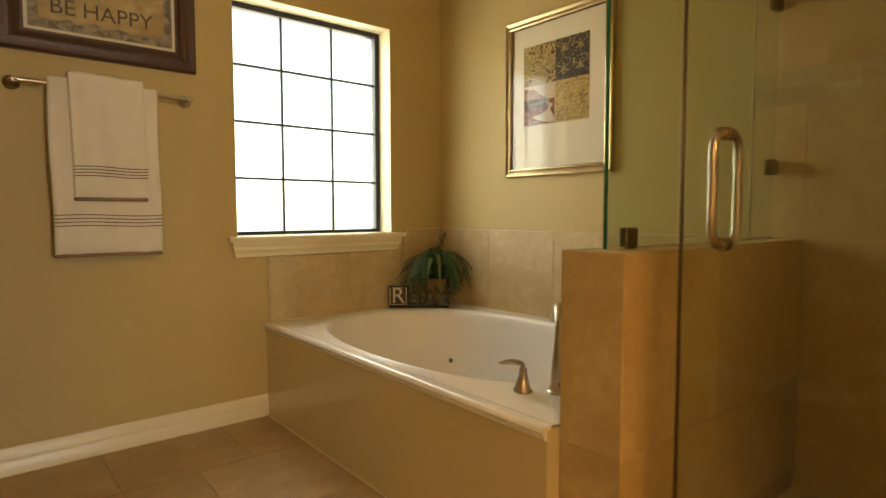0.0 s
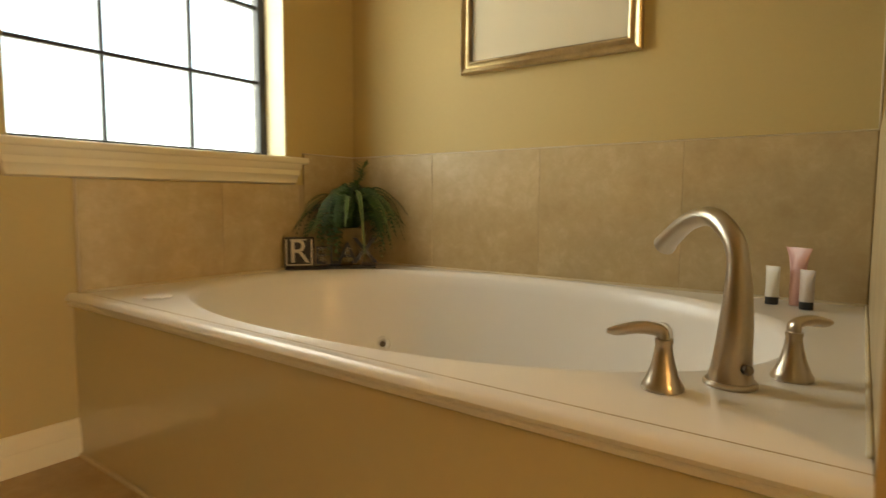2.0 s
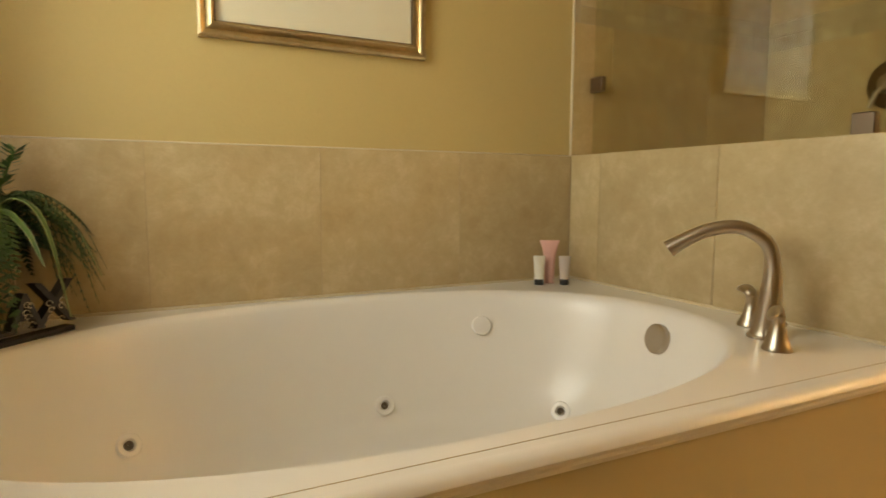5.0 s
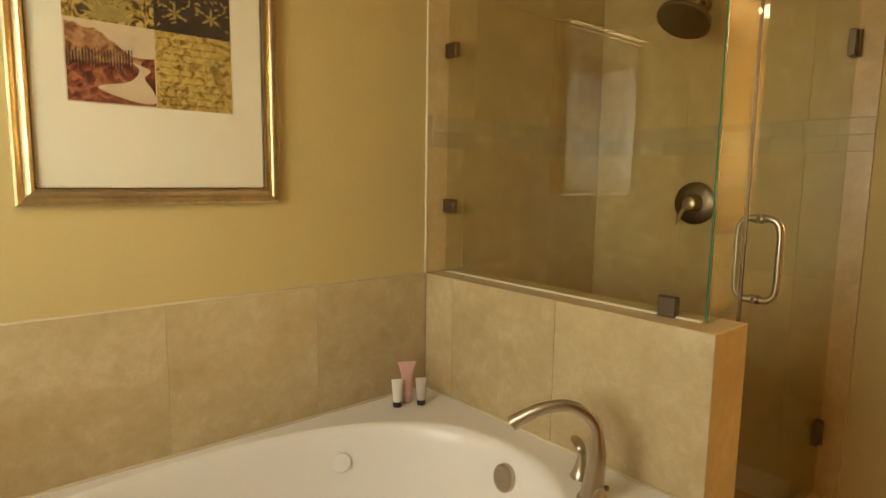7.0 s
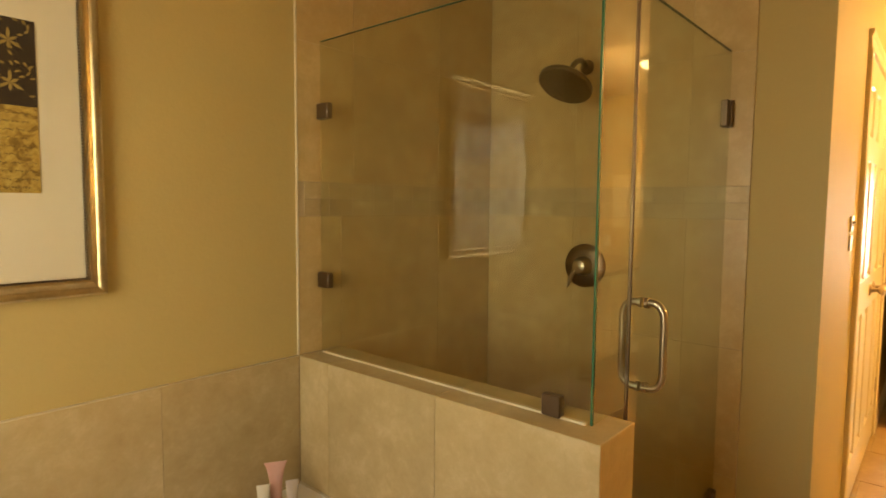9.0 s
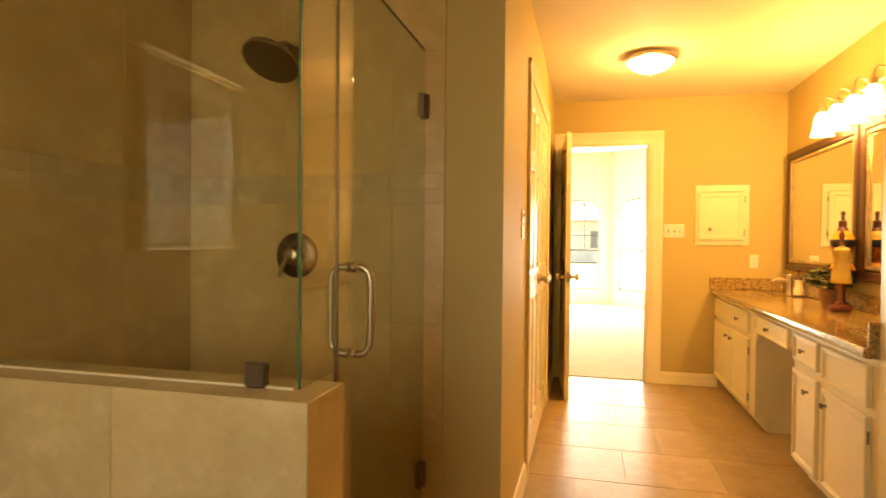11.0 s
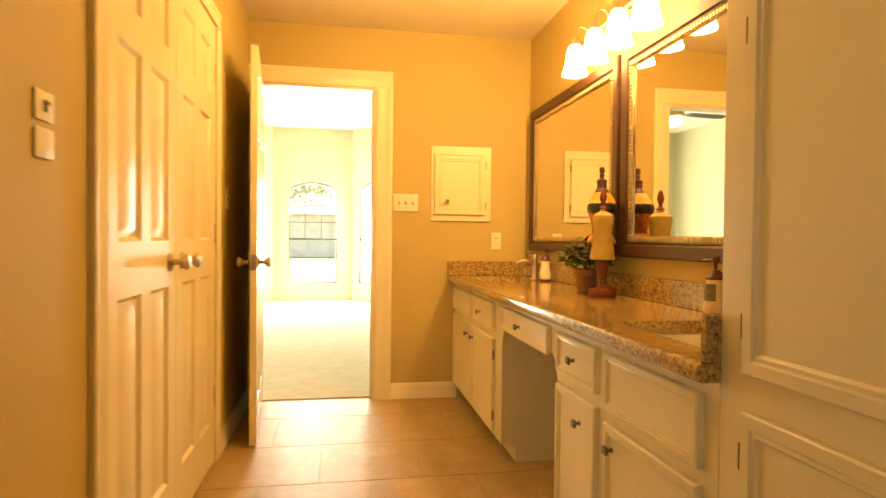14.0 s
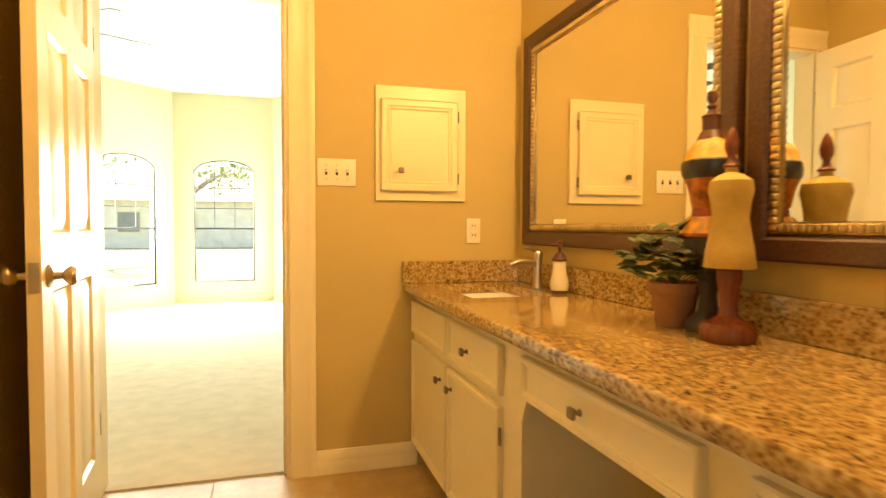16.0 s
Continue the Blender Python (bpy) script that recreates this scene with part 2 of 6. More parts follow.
DARKPANE = surface("far_dark_pane", (0.20, 0.22, 0.24), 0.1)
TREELEAF = surface("sunlit_tree_leaf", (0.24, 0.30, 0.11), 0.6, vary=0.35, scale=4, grain=30)
FANBLADE = surface("grey_fan_blade", (0.055, 0.048, 0.038), 0.45, vary=0.15, scale=6, grain=60)


# ---------- mesh helpers ----------
def box(bm, x0, x1, y0, y1, z0, z1, bevel=0.0, seg=1):
    r = bmesh.ops.create_cube(bm, size=1.0, matrix=Matrix.LocRotScale(((x0 + x1) / 2, (y0 + y1) / 2, (z0 + z1) / 2), None, (abs(x1 - x0), abs(y1 - y0), abs(z1 - z0))))
    if bevel:
        edges = list({e for v in r["verts"] for e in v.link_edges})
        bmesh.ops.bevel(bm, geom=edges, offset=bevel, segments=seg, affect="EDGES", profile=0.6)
    return bm


def boxed(x0, x1, y0, y1, z0, z1, bevel=0.0, seg=1):
    return box(bmesh.new(), x0, x1, y0, y1, z0, z1, bevel, seg)


def ring(bm, centre, u, v, ru, rv, seg):
    return [bm.verts.new(centre + u * (ru * math.cos(2 * math.pi * k / seg)) + v * (rv * math.sin(2 * math.pi * k / seg))) for k in range(seg)]


def bridge(bm, a, b):
    n = len(a)
    for k in range(n):
        bm.faces.new((a[k], a[(k + 1) % n], b[(k + 1) % n], b[k]))


def lathe(bm, profile, centre=(0, 0, 0), seg=24, sx=1.0, sy=1.0, turn=None):
    """profile: (radius, height) from bottom to top."""
    m = turn or Matrix.Identity(3)
    c = Vector(centre)
    rings = [ring(bm, c + m @ Vector((0, 0, h)), m @ Vector((1, 0, 0)), m @ Vector((0, 1, 0)), max(r, 1e-4) * sx, max(r, 1e-4) * sy, seg) for r, h in profile]
    for a, b in zip(rings, rings[1:]):
        bridge(bm, a, b)
    bm.faces.new(list(reversed(rings[0])))
    bm.faces.new(rings[-1])
    return bm


def sweep(bm, points, radii, seg=12, flat=1.0):
    """A tube along points; flat squeezes it across."""
    pts = [Vector(p) for p in points]
    rings = []
    side = None
    for n, p in enumerate(pts):
        d = (pts[min(n + 1, len(pts) - 1)] - pts[max(n - 1, 0)]).normalized()
        if side is None:
            side = d.orthogonal().normalized()
        side = (side - d * side.dot(d)).normalized()
        r = radii[n] if hasattr(radii, "__len__") else radii
        rings.append(ring(bm, p, side, d.cross(side), r, r * flat, seg))
    for a, b in zip(rings, rings[1:]):
        bridge(bm, a, b)
    bm.faces.new(list(reversed(rings[0])))
    bm.faces.new(rings[-1])
    return bm


def rod(bm, a, b, r, seg=12):
    return sweep(bm, [a, b], r, seg)


def curve_points(ctrl, n):
    """A smooth line through control points."""
    c = [Vector(p) for p in ctrl]
    c = [c[0] * 2 - c[1]] + c + [c[-1] * 2 - c[-2]]
    out = []
    for k in range(len(c) - 3):
        for j in range(n):
            t = j / n
            a, b, d, e = c[k:k + 4]
            out.append(0.5 * ((2 * b) + (d - a) * t + (2 * a - 5 * b + 4 * d - e) * t * t + (3 * b - a - 3 * d + e) * t ** 3))
    out.append(c[-2])
    return out


def obj(name, bm, material, smooth=True):
    bmesh.ops.recalc_face_normals(bm, faces=bm.faces)
    me = bpy.data.meshes.new(name)
    bm.to_mesh(me)
    bm.free()
    me.materials.append(material)
    if smooth:
        me.shade_smooth()
        me.set_sharp_from_angle(angle=radians(38))
    return new(name, me)


def part(name, bm, material, parent, label=""):
    ob = obj(name, bm, material)
    ob.parent = parent
    return tagged(ob, label) if label else ob


def thing(name, m, label, category, group=""):
    ob = new(name)
    ob.matrix_world = m
    ob.empty_display_size = 0.1
    return tagged(ob, label, category, group)


def structure(name, bm, material, label="", category=""):
    return tagged(obj(name, bm, material), label, category, kind="structure")


def letters(name, text, size, depth, material, parent, m, label=""):
    cu = bpy.data.curves.new(name, "FONT")
    cu.body, cu.size, cu.extrude, cu.align_x, cu.align_y = text, size, depth, "CENTER", "CENTER"
    tmp = bpy.data.objects.new(name, cu)
    me = bpy.data.meshes.new_from_object(tmp)
    bpy.data.objects.remove(tmp)
    me.materials.clear()
    me.materials.append(material)
    ob = new(name, me)
    ob.parent = parent
    ob.matrix_basis = m
    return tagged(ob, label) if label else ob
# ---------- plan ----------
YN, XE, XW, YS = 2.772, 2.405, -0.825, -3.325      # inner faces of the bathroom's outer walls
XC = 1.07                                          # face of the closet wall
YSH = -0.10                                        # shower's rear wall, facing the tub
ZC = 2.485                                         # ceiling
HW0, HW1, HWX, HWZ = 0.791, 0.970, 1.306, 0.905     # half wall: its two faces, its end, its top
DOOR0, DOOR1, DOORZ = 0.248, 1.0, 2.092            # opening to the bedroom
CL0, CL1, CLZ = -2.32, -1.02, 2.085                # closet opening
WX0, WX1, WZ0, WZ1 = 1.16, 2.045, 0.886, 2.02      # tub window

# walls
bm = bmesh.new()
box(bm, XW - 0.13, WX0, YN, YN + 0.2, 0, ZC)
box(bm, WX1, XE + 0.2, YN, YN + 0.2, 0, ZC)
box(bm, WX0, WX1, YN, YN + 0.2, 0, WZ0)
box(bm, WX0, WX1, YN, YN + 0.2, WZ1, ZC)
wall_north = structure("wall_north", bm, WALL, "tan painted wall with a window over the tub", "wall")
wall_east = structure("wall_east", boxed(XE, XE + 0.2, YSH - 0.15, YN, 0, ZC), WALL, "tan painted wall beside the tub", "wall")
wall_shower = structure("wall_shower", boxed(XC, XE, YSH - 0.15, YSH, 0, ZC), WALL, "tan painted end wall of the shower", "wall")
bm = bmesh.new()
box(bm, XC, XC + 0.12, CL1, YSH - 0.15, 0, ZC)
box(bm, XC, XC + 0.12, YS, CL0, 0, ZC)
box(bm, XC, XC + 0.12, CL0, CL1, CLZ, ZC)
wall_closet = structure("wall_closet", bm, WALL, "tan painted wall around the closet doors", "wall")
bm = bmesh.new()
box(bm, -2.4, DOOR0, YS - 0.12, YS, 0, 3.05)
box(bm, DOOR1, 3.8, YS - 0.12, YS, 0, 3.05)
box(bm, DOOR0, DOOR1, YS - 0.12, YS, DOORZ, 3.05)
wall_south = structure("wall_south", bm, WALL, "tan painted wall with the doorway to the bedroom", "wall")
wall_west = structure("wall_west", boxed(XW - 0.13, XW, YS, YN, 0, ZC), WALL, "tan painted wall behind the vanity", "wall")
half_wall = structure("half_wall", boxed(HWX + 0.012, XE, HW0 + 0.012, HW1 - 0.012, 0, HWZ - 0.01), GROUT, "tiled half wall between tub and shower", "wall")
ceiling = structure("ceiling", boxed(XW - 0.13, XE + 0.2, YS, YN + 0.2, ZC, ZC + 0.12), CEIL, "cream painted ceiling", "ceiling")
floor = structure("floor", boxed(XW - 0.13, XE + 0.2, YS - 0.06, YN + 0.2, -0.08, -0.004), GROUT, "large beige floor tiles in staggered rows", "floor")


# baseboards: a stepped, rounded profile run along a wall
def baseboard(name, a, b, inward):
    a, b, n = Vector((*a, 0)), Vector((*b, 0)), Vector((*inward, 0))
    prof = [(0, 0), (0.016, 0), (0.016, 0.052), (0.0125, 0.058), (0.0145, 0.066), (0.0115, 0.074), (0.0125, 0.084), (0.007, 0.094), (0.005, 0.103), (0, 0.106)]
    bm = bmesh.new()
    ends = [[bm.verts.new(p + n * d + Vector((0, 0, z))) for d, z in prof] for p in (a, b)]
    bridge(bm, *ends)
    bm.faces.new(ends[0])
    bm.faces.new(list(reversed(ends[1])))
    return structure(name, bm, TRIM, "cream moulded baseboard", "baseboard")


baseboard("baseboard", (XW, YN), (1.318, YN), (0, -1))
baseboard("baseboard", (-0.315, YS), (0.138, YS), (0, 1))
baseboard("baseboard", (XC, YS + 0.01), (XC, CL0 - 0.085), (-1, 0))
baseboard("baseboard", (XC, CL1 + 0.085), (XC, YSH), (-1, 0))
baseboard("baseboard", (XC, YSH), (1.285, YSH), (0, 1))
baseboard("baseboard", (XW, 0.91), (XW, YN), (1, 0))


# casings round an opening, moulded; u runs along the wall
def casing(name, origin, u, n, w0, w1, top, width, right=True, left_width=None):
    """Two posts and a head round the opening from w0 to w1 along u, standing proud along n."""
    root = tagged(new(name), "cream moulded door casing", "door casing", kind="structure")
    u, n, o = Vector((*u, 0)), Vector((*n, 0)), Vector((*origin, 0))
    prof = [(0, 0), (0, 0.012), (0.006, 0.016), (0.62, 0.011), (0.72, 0.017), (0.92, 0.02), (1, 0.016), (1, 0)]

    def run(pname, start, end, across, wd):
        bm = bmesh.new()
        ends = []
        for p, cut in ((start, 0), (end, 1)):
            ends.append([bm.verts.new(p + across * (f * wd) + n * d) for f, d in prof])
        bridge(bm, *ends)
        bm.faces.new(ends[0])
        bm.faces.new(list(reversed(ends[1])))
        part(pname, bm, TRIM, root)

    lw = left_width or width
    run("casing_post", o + u * w0, o + u * w0 + Vector((0, 0, top)), -u, lw)
    run("casing_post", o + u * w1, o + u * w1 + Vector((0, 0, top)), u, width)
    run("casing_head", o + u * (w0 - lw) + Vector((0, 0, top)), o + u * (w1 + width) + Vector((0, 0, top)), Vector((0, 0, 1)), lw)
    return root


casing("trim_bedroom_door", (0, YS), (1, 0), (0, 1), DOOR0, DOOR1, DOORZ, 0.068, left_width=0.11)
casing("trim_closet", (XC, 0), (0, 1), (-1, 0), CL0, CL1, CLZ, 0.08)
# jamb linings of the bedroom doorway
bm = bmesh.new()
box(bm, DOOR0, DOOR0 + 0.016, YS - 0.12, YS + 0.002, 0, DOORZ)
box(bm, DOOR1 - 0.016, DOOR1, YS - 0.12, YS + 0.002, 0, DOORZ)
box(bm, DOOR0 + 0.016, DOOR1 - 0.016, YS - 0.12, YS + 0.002, DOORZ - 0.016, DOORZ)
box(bm, DOOR0 + 0.016, DOOR0 + 0.028, YS - 0.09, YS - 0.05, 0, DOORZ - 0.016)
structure("trim_jamb", bm, TRIM, "cream door jamb lining", "door jamb")
structure("trim_strike", boxed(DOOR0 + 0.016, DOOR0 + 0.0185, YS - 0.045, YS - 0.012, 0.93, 0.99, 0.001), NICKEL, "brushed metal strike plate", "strike plate")


# ---------- tub window ----------
window = tagged(new("window_1"), "black-framed frosted window of twelve panes over the tub", "window", kind="structure")
GY = 2.902
bm = bmesh.new()
for x0, x1, z0, z1 in ((WX0, WX0 + 0.032, WZ0, WZ1), (WX1 - 0.03, WX1, WZ0, WZ1), (WX0 + 0.032, WX1 - 0.03, WZ0, WZ0 + 0.02), (WX0 + 0.032, WX1 - 0.03, WZ1 - 0.03, WZ1)):
    box(bm, x0, x1, GY - 0.02, GY + 0.03, z0, z1, 0.003)
part("window_frame", bm, BLACKMETAL, window, "black metal frame")
cols = [WX0 + 0.032, 1.456, 1.745, WX1 - 0.03]
rows = [WZ0 + 0.02, 1.171, 1.449, 1.724, WZ1 - 0.03]
for x in cols[1:-1]:
    part("muntin", boxed(x - 0.006, x + 0.006, GY - 0.006, GY + 0.012, rows[0], rows[-1], 0.002), BLACKMETAL, window)
for z in rows[1:-1]:
    part("muntin", boxed(cols[0], cols[-1], GY - 0.008, GY + 0.014, z - 0.006, z + 0.006, 0.002), BLACKMETAL, window)
for c0, c1 in zip(cols, cols[1:]):
    for r0, r1 in zip(rows, rows[1:]):
        p = part("pane", boxed(c0 + 0.004, c1 - 0.004, GY + 0.002, GY + 0.006, r0 + 0.004, r1 - 0.004), FROST, window)
        p.visible_shadow = False
bm = boxed(1.112, 2.124, YN - 0.04, YN, 0.862, WZ0, 0.008, 3)
box(bm, WX0 + 0.001, WX1 - 0.001, YN + 0.001, GY - 0.02, 0.872, WZ0 + 0.002)
part("window_sill", bm, TRIM, window, "cream painted wooden sill")
bm = bmesh.new()
prof = [(0, 0.862), (0.034, 0.862), (0.03, 0.846), (0.024, 0.838), (0.026, 0.82), (0.016, 0.806), (0.016, 0.79), (0, 0.784)]
ends = [[bm.verts.new((x + s * (0.862 - z) * 0.25, YN - d, z)) for d, z in prof] for x, s in ((1.128, 1), (2.098, -1))]
bridge(bm, *ends)
bm.faces.new(ends[0])
bm.faces.new(list(reversed(ends[1])))
part("apron", bm, TRIM, window)
part("window_lining", boxed(WX0 - 0.001, WX0 + 0.002, YN + 0.002, GY - 0.02, WZ0, WZ1), TRIM, window)
part("window_lining", boxed(WX1 - 0.003, WX1 + 0.001, YN + 0.002, GY - 0.02, WZ0, WZ1), TRIM, window)
part("window_lining", boxed(WX0 + 0.003, WX1 - 0.004, YN + 0.002, GY - 0.02, WZ1 - 0.003, WZ1 + 0.001), TRIM, window)


# ---------- bedroom beyond the doorway ----------
structure("floor_carpet", boxed(-2.4, 3.8, -9.75, YS - 0.062, -0.08, 0.006), CARPET, "cream bedroom carpet", "carpet")
structure("wall_bedroom_east", boxed(3.6, 3.75, -8.64, YS - 0.12, 0, 3.0), BEDWALL, "pale bedroom wall", "wall")
structure("wall_bedroom_west", boxed(-2.4, -2.25, -8.64, YS - 0.12, 0, 3.0), BEDWALL, "pale bedroom wall", "wall")
structure("wall_bedroom_corner", boxed(2.6, 3.75, -8.79, -8.64, 0, 3.0), BEDWALL, "pale bedroom wall beside the bay", "wall")
structure("wall_bedroom_corner", boxed(-2.4, -0.66, -8.79, -8.64, 0, 3.0), BEDWALL, "pale bedroom wall beside the bay", "wall")
structure("ceiling_bedroom", boxed(-2.4, 3.75, -9.9, YS - 0.12, 2.96, 3.1), BEDCEIL, "white bedroom ceiling", "ceiling")
# plain lining on the bedroom side of the shared wall
structure("wall_bedroom_north", boxed(1.0, 3.6, YS - 0.126, YS - 0.121, 0, 2.96), BEDWALL, "pale bedroom wall", "wall")


def bay(m, length, n):
    """A bay wall along x with an arched window in the middle, looking out along -y."""
    w, z0, zs, rise, t, h = 0.82, 0.30, 1.86, 0.18, 0.14, 2.96
    mid = length / 2 + (0.12 if n == 2 else 0.0)
    a, b = mid - w / 2, mid + w / 2
    bm = bmesh.new()
    box(bm, 0, a, -t, 0, 0, h)
    box(bm, b, length, -t, 0, 0, h)
    box(bm, a, b, -t, 0, 0, z0)

    def arch(x):
        f = (x - mid) / (w / 2)
        return zs + rise * math.sqrt(max(0, 1 - f * f * 0.98))
    N = 12
    for k in range(N):
        xa, xb = a + (b - a) * k / N, a + (b - a) * (k + 1) / N
        v = [bm.verts.new(p) for p in ((xa, 0, arch(xa)), (xb, 0, arch(xb)), (xb, 0, h), (xa, 0, h), (xa, -t, arch(xa)), (xb, -t, arch(xb)), (xb, -t, h), (xa, -t, h))]
        for q in ((0, 1, 2, 3), (7, 6, 5, 4), (0, 4, 5, 1), (2, 6, 7, 3), (1, 5, 6, 2), (0, 3, 7, 4)):
            bm.faces.new([v[i] for i in q])
    wall = structure("wall_bay", bm, BEDWALL, "pale bay wall with an arched window", "wall")
    wall.matrix_world = m
    win = tagged(new("window_bay"), "arched white-walled window with a thin black grid", "window", kind="structure")
    win.matrix_world = m
    pts = [(a + 0.01, -0.03, z0 + 0.01)] + [(a + (b - a) * k / N, -0.03, arch(a + (b - a) * k / N) - 0.008) for k in range(N + 1)] + [(b - 0.01, -0.03, z0 + 0.01), (a + 0.01, -0.03, z0 + 0.01)]
    part("window_frame", sweep(bmesh.new(), pts, 0.017, 6), BLACKMETAL, win, "black metal frame")
    part("meeting_rail", boxed(a, b, -0.045, -0.015, 1.05, 1.075, 0.003), BLACKMETAL, win)
    for z in (1.35, 1.64):
        part("muntin", boxed(a, b, -0.036, -0.024, z - 0.005, z + 0.005), BLACKMETAL, win)
    for k in (1, 2):
        x = a + (b - a) * k / 3
        part("muntin", boxed(x - 0.004, x + 0.004, -0.036, -0.024, 1.075, arch(x)), BLACKMETAL, win)
    p = part("pane", boxed(a + 0.005, b - 0.005, -0.031, -0.029, z0, zs + rise - 0.03), PANEGLASS, win)
    p.visible_shadow = False
    lamp("bay_daylight", "AREA", 39.0, (0.80, 0.91, 1.0), m @ pose(length / 2, -0.16, 1.15, 90, 0, 0) @ pose(0, 0, 0, 0, 0, 0), w * 0.95, 1.6)
    return win


bay(pose(0.30, -9.60, 0), 1.34, 0)
bay(pose(1.64, -9.60, 0, 0, 0, 45), 1.357, 1)
bay(pose(-0.66, -8.64, 0, 0, 0, -45), 1.357, 2)

# ---------- outdoors ----------
structure("ground", boxed(-400, 400, -800, -9.9, -0.6, -0.25), GRASS, "mown lawn reaching to the distance", "lawn")


def tree(x, y, h, seed):
    rnd = random.Random(seed)
    root = thing("tree", pose(x, y, -0.25), "broad leafy garden tree with dark trunk", "tree", "trees in the garden")
    bm = bmesh.new()
    sweep(bm, curve_points([(0, 0, 0), (0.08, 0.05, h * 0.3), (-0.05, 0.1, h * 0.62), (0.05, 0, h * 0.85)], 4), [0.2 - 0.012 * k for k in range(13)], 8)
    tips = []
    for k in range(9):
        a, z0 = k * 2.4 + rnd.random(), h * rnd.uniform(0.35, 0.7)
        e = Vector((math.cos(a) * h * rnd.uniform(0.22, 0.36), math.sin(a) * h * rnd.uniform(0.22, 0.36), z0 + h * rnd.uniform(0.12, 0.3)))
        sweep(bm, curve_points([(0, 0, z0), tuple(e * 0.5 + Vector((0, 0, z0 * 0.55))), tuple(e)], 3), [0.07, 0.06, 0.05, 0.04, 0.03, 0.02, 0.012], 6)
        tips.append(e)
    part("trunk", bm, BARK, root)
    bm = bmesh.new()
    for e in tips + [Vector((0, 0, h * 0.9))]:
        for _ in range(150):
            d = Vector((rnd.gauss(0, 1), rnd.gauss(0, 1), rnd.gauss(0, 0.7))) * h * 0.085
            c, u = e + d, Vector((rnd.uniform(-1, 1), rnd.uniform(-1, 1), rnd.uniform(-1, 1))).normalized()
            v = u.orthogonal().normalized()
            s = rnd.uniform(0.06, 0.13)
            bm.faces.new([bm.verts.new(c + p) for p in (u * s, v * s * 0.5, -u * s, -v * s * 0.5)])
    part("crown", bm, TREELEAF, root)


tree(3.4, -24, 6.5, 3)
tree(6.8, -19, 6.0, 5)
tree(-4.6, -20, 6.4, 8)
house = thing("house", pose(2.5, -44, -0.25), "single-storey brick house across the lawn", "house")
part("wall", boxed(-9, 9, -4, 4, 0, 3.0), BRICKFAR, house)
bm = bmesh.new()
v = [bm.verts.new(p) for p in ((-9.6, 4.6, 2.9), (9.6, 4.6, 2.9), (9.6, -4.6, 2.9), (-9.6, -4.6, 2.9), (-6, 0, 5.4), (6, 0, 5.4))]
for q in ((0, 1, 5, 4), (2, 3, 4, 5), (1, 2, 5), (3, 0, 4), (3, 2, 1, 0)):
    bm.faces.new([v[i] for i in q])
part("roof", bm, ROOFFAR, house)
for x in (-6, -2.5, 3, 6.2):
    w = part("window", boxed(x - 0.7, x + 0.7, 3.98, 4.06, 0.9, 2.3), TRIM, house)
    part("pane", boxed(x - 0.6, x + 0.6, 4.05, 4.08, 1.0, 2.2), DARKPANE, w)
# ---------- bathtub ----------
TX, TY, TAX, TAY, DZ = 1.845, 1.888, 0.498, 0.80, 0.462


def basin_point(r, a, z):
    c, s = math.cos(a), math.sin(a)
    e = 0.88
    return Vector((TX + TAX * r * math.copysign(abs(c) ** e, c), TY + TAY * r * math.copysign(abs(s) ** e, s), z))


tub = thing("bathtub", pose(0, 0, 0), "cream-white built-in oval whirlpool bathtub with wide deck", "bathtub")
bm = bmesh.new()
SEG = 72
profile = [(1.035, DZ), (1.02, DZ + 0.002), (1.0, DZ - 0.004), (0.985, DZ - 0.016), (0.972, DZ - 0.05), (0.955, 0.36), (0.925, 0.28), (0.885, 0.19), (0.83, 0.125), (0.76, 0.085), (0.6, 0.066), (0.3, 0.06)]
rings = []
for r, z in profile:
    rings.append([bm.verts.new(basin_point(r, 2 * math.pi * k / SEG, z)) for k in range(SEG)])
for a, b in zip(rings, rings[1:]):
    bridge(bm, a, b)
bm.faces.new(list(reversed(rings[-1])))


def front_edge(y):
    """The tub's front runs slightly askew to the room."""
    return 1.274 - 0.018 * (2.772 - y)


# flat deck from the oval out to the walls, then the rolled lip and the skirt under it
X0, X1, Y0, Y1 = 1.318, XE - 0.012, HW1 + 0.001, YN - 0.012
outer = []
for k in range(SEG):
    p = basin_point(1.035, 2 * math.pi * k / SEG, DZ)
    d = Vector((p.x - TX, p.y - TY, 0))
    f = min((X1 - TX) / d.x if d.x > 1e-6 else (X0 - TX) / d.x if d.x < -1e-6 else 99, (Y1 - TY) / d.y if d.y > 1e-6 else (Y0 - TY) / d.y if d.y < -1e-6 else 99)
    outer.append(bm.verts.new((TX + d.x * f, TY + d.y * f, DZ)))
bridge(bm, outer, rings[0])
for cx, cy in ((X0, Y0), (X0, Y1), (X1, Y0), (X1, Y1)):
    near = sorted(range(SEG), key=lambda k: (outer[k].co - Vector((cx, cy, DZ))).length)[:2]
    c = bm.verts.new((cx, cy, DZ))
    bm.faces.new((outer[near[0]], outer[near[1]], c))
for v in bm.verts:
    if abs(v.co.x - X0) < 1e-4:
        v.co.x = front_edge(v.co.y) + 0.03
part("basin", bm, ACRYLIC, tub)
bm = bmesh.new()
lip = [(0.033, -0.0012), (0.024, 0.004), (0.012, 0.003), (0.004, -0.003), (0, -0.011), (0.002, -0.017), (0.008, -0.020), (0.006, -0.024), (0.008, -0.031), (0.015, -0.035), (0.034, -0.035)]
ends = [[bm.verts.new((front_edge(y) + x, y, DZ + z)) for x, z in lip] for y in (Y0, Y1 + 0.01)]
bridge(bm, *ends)
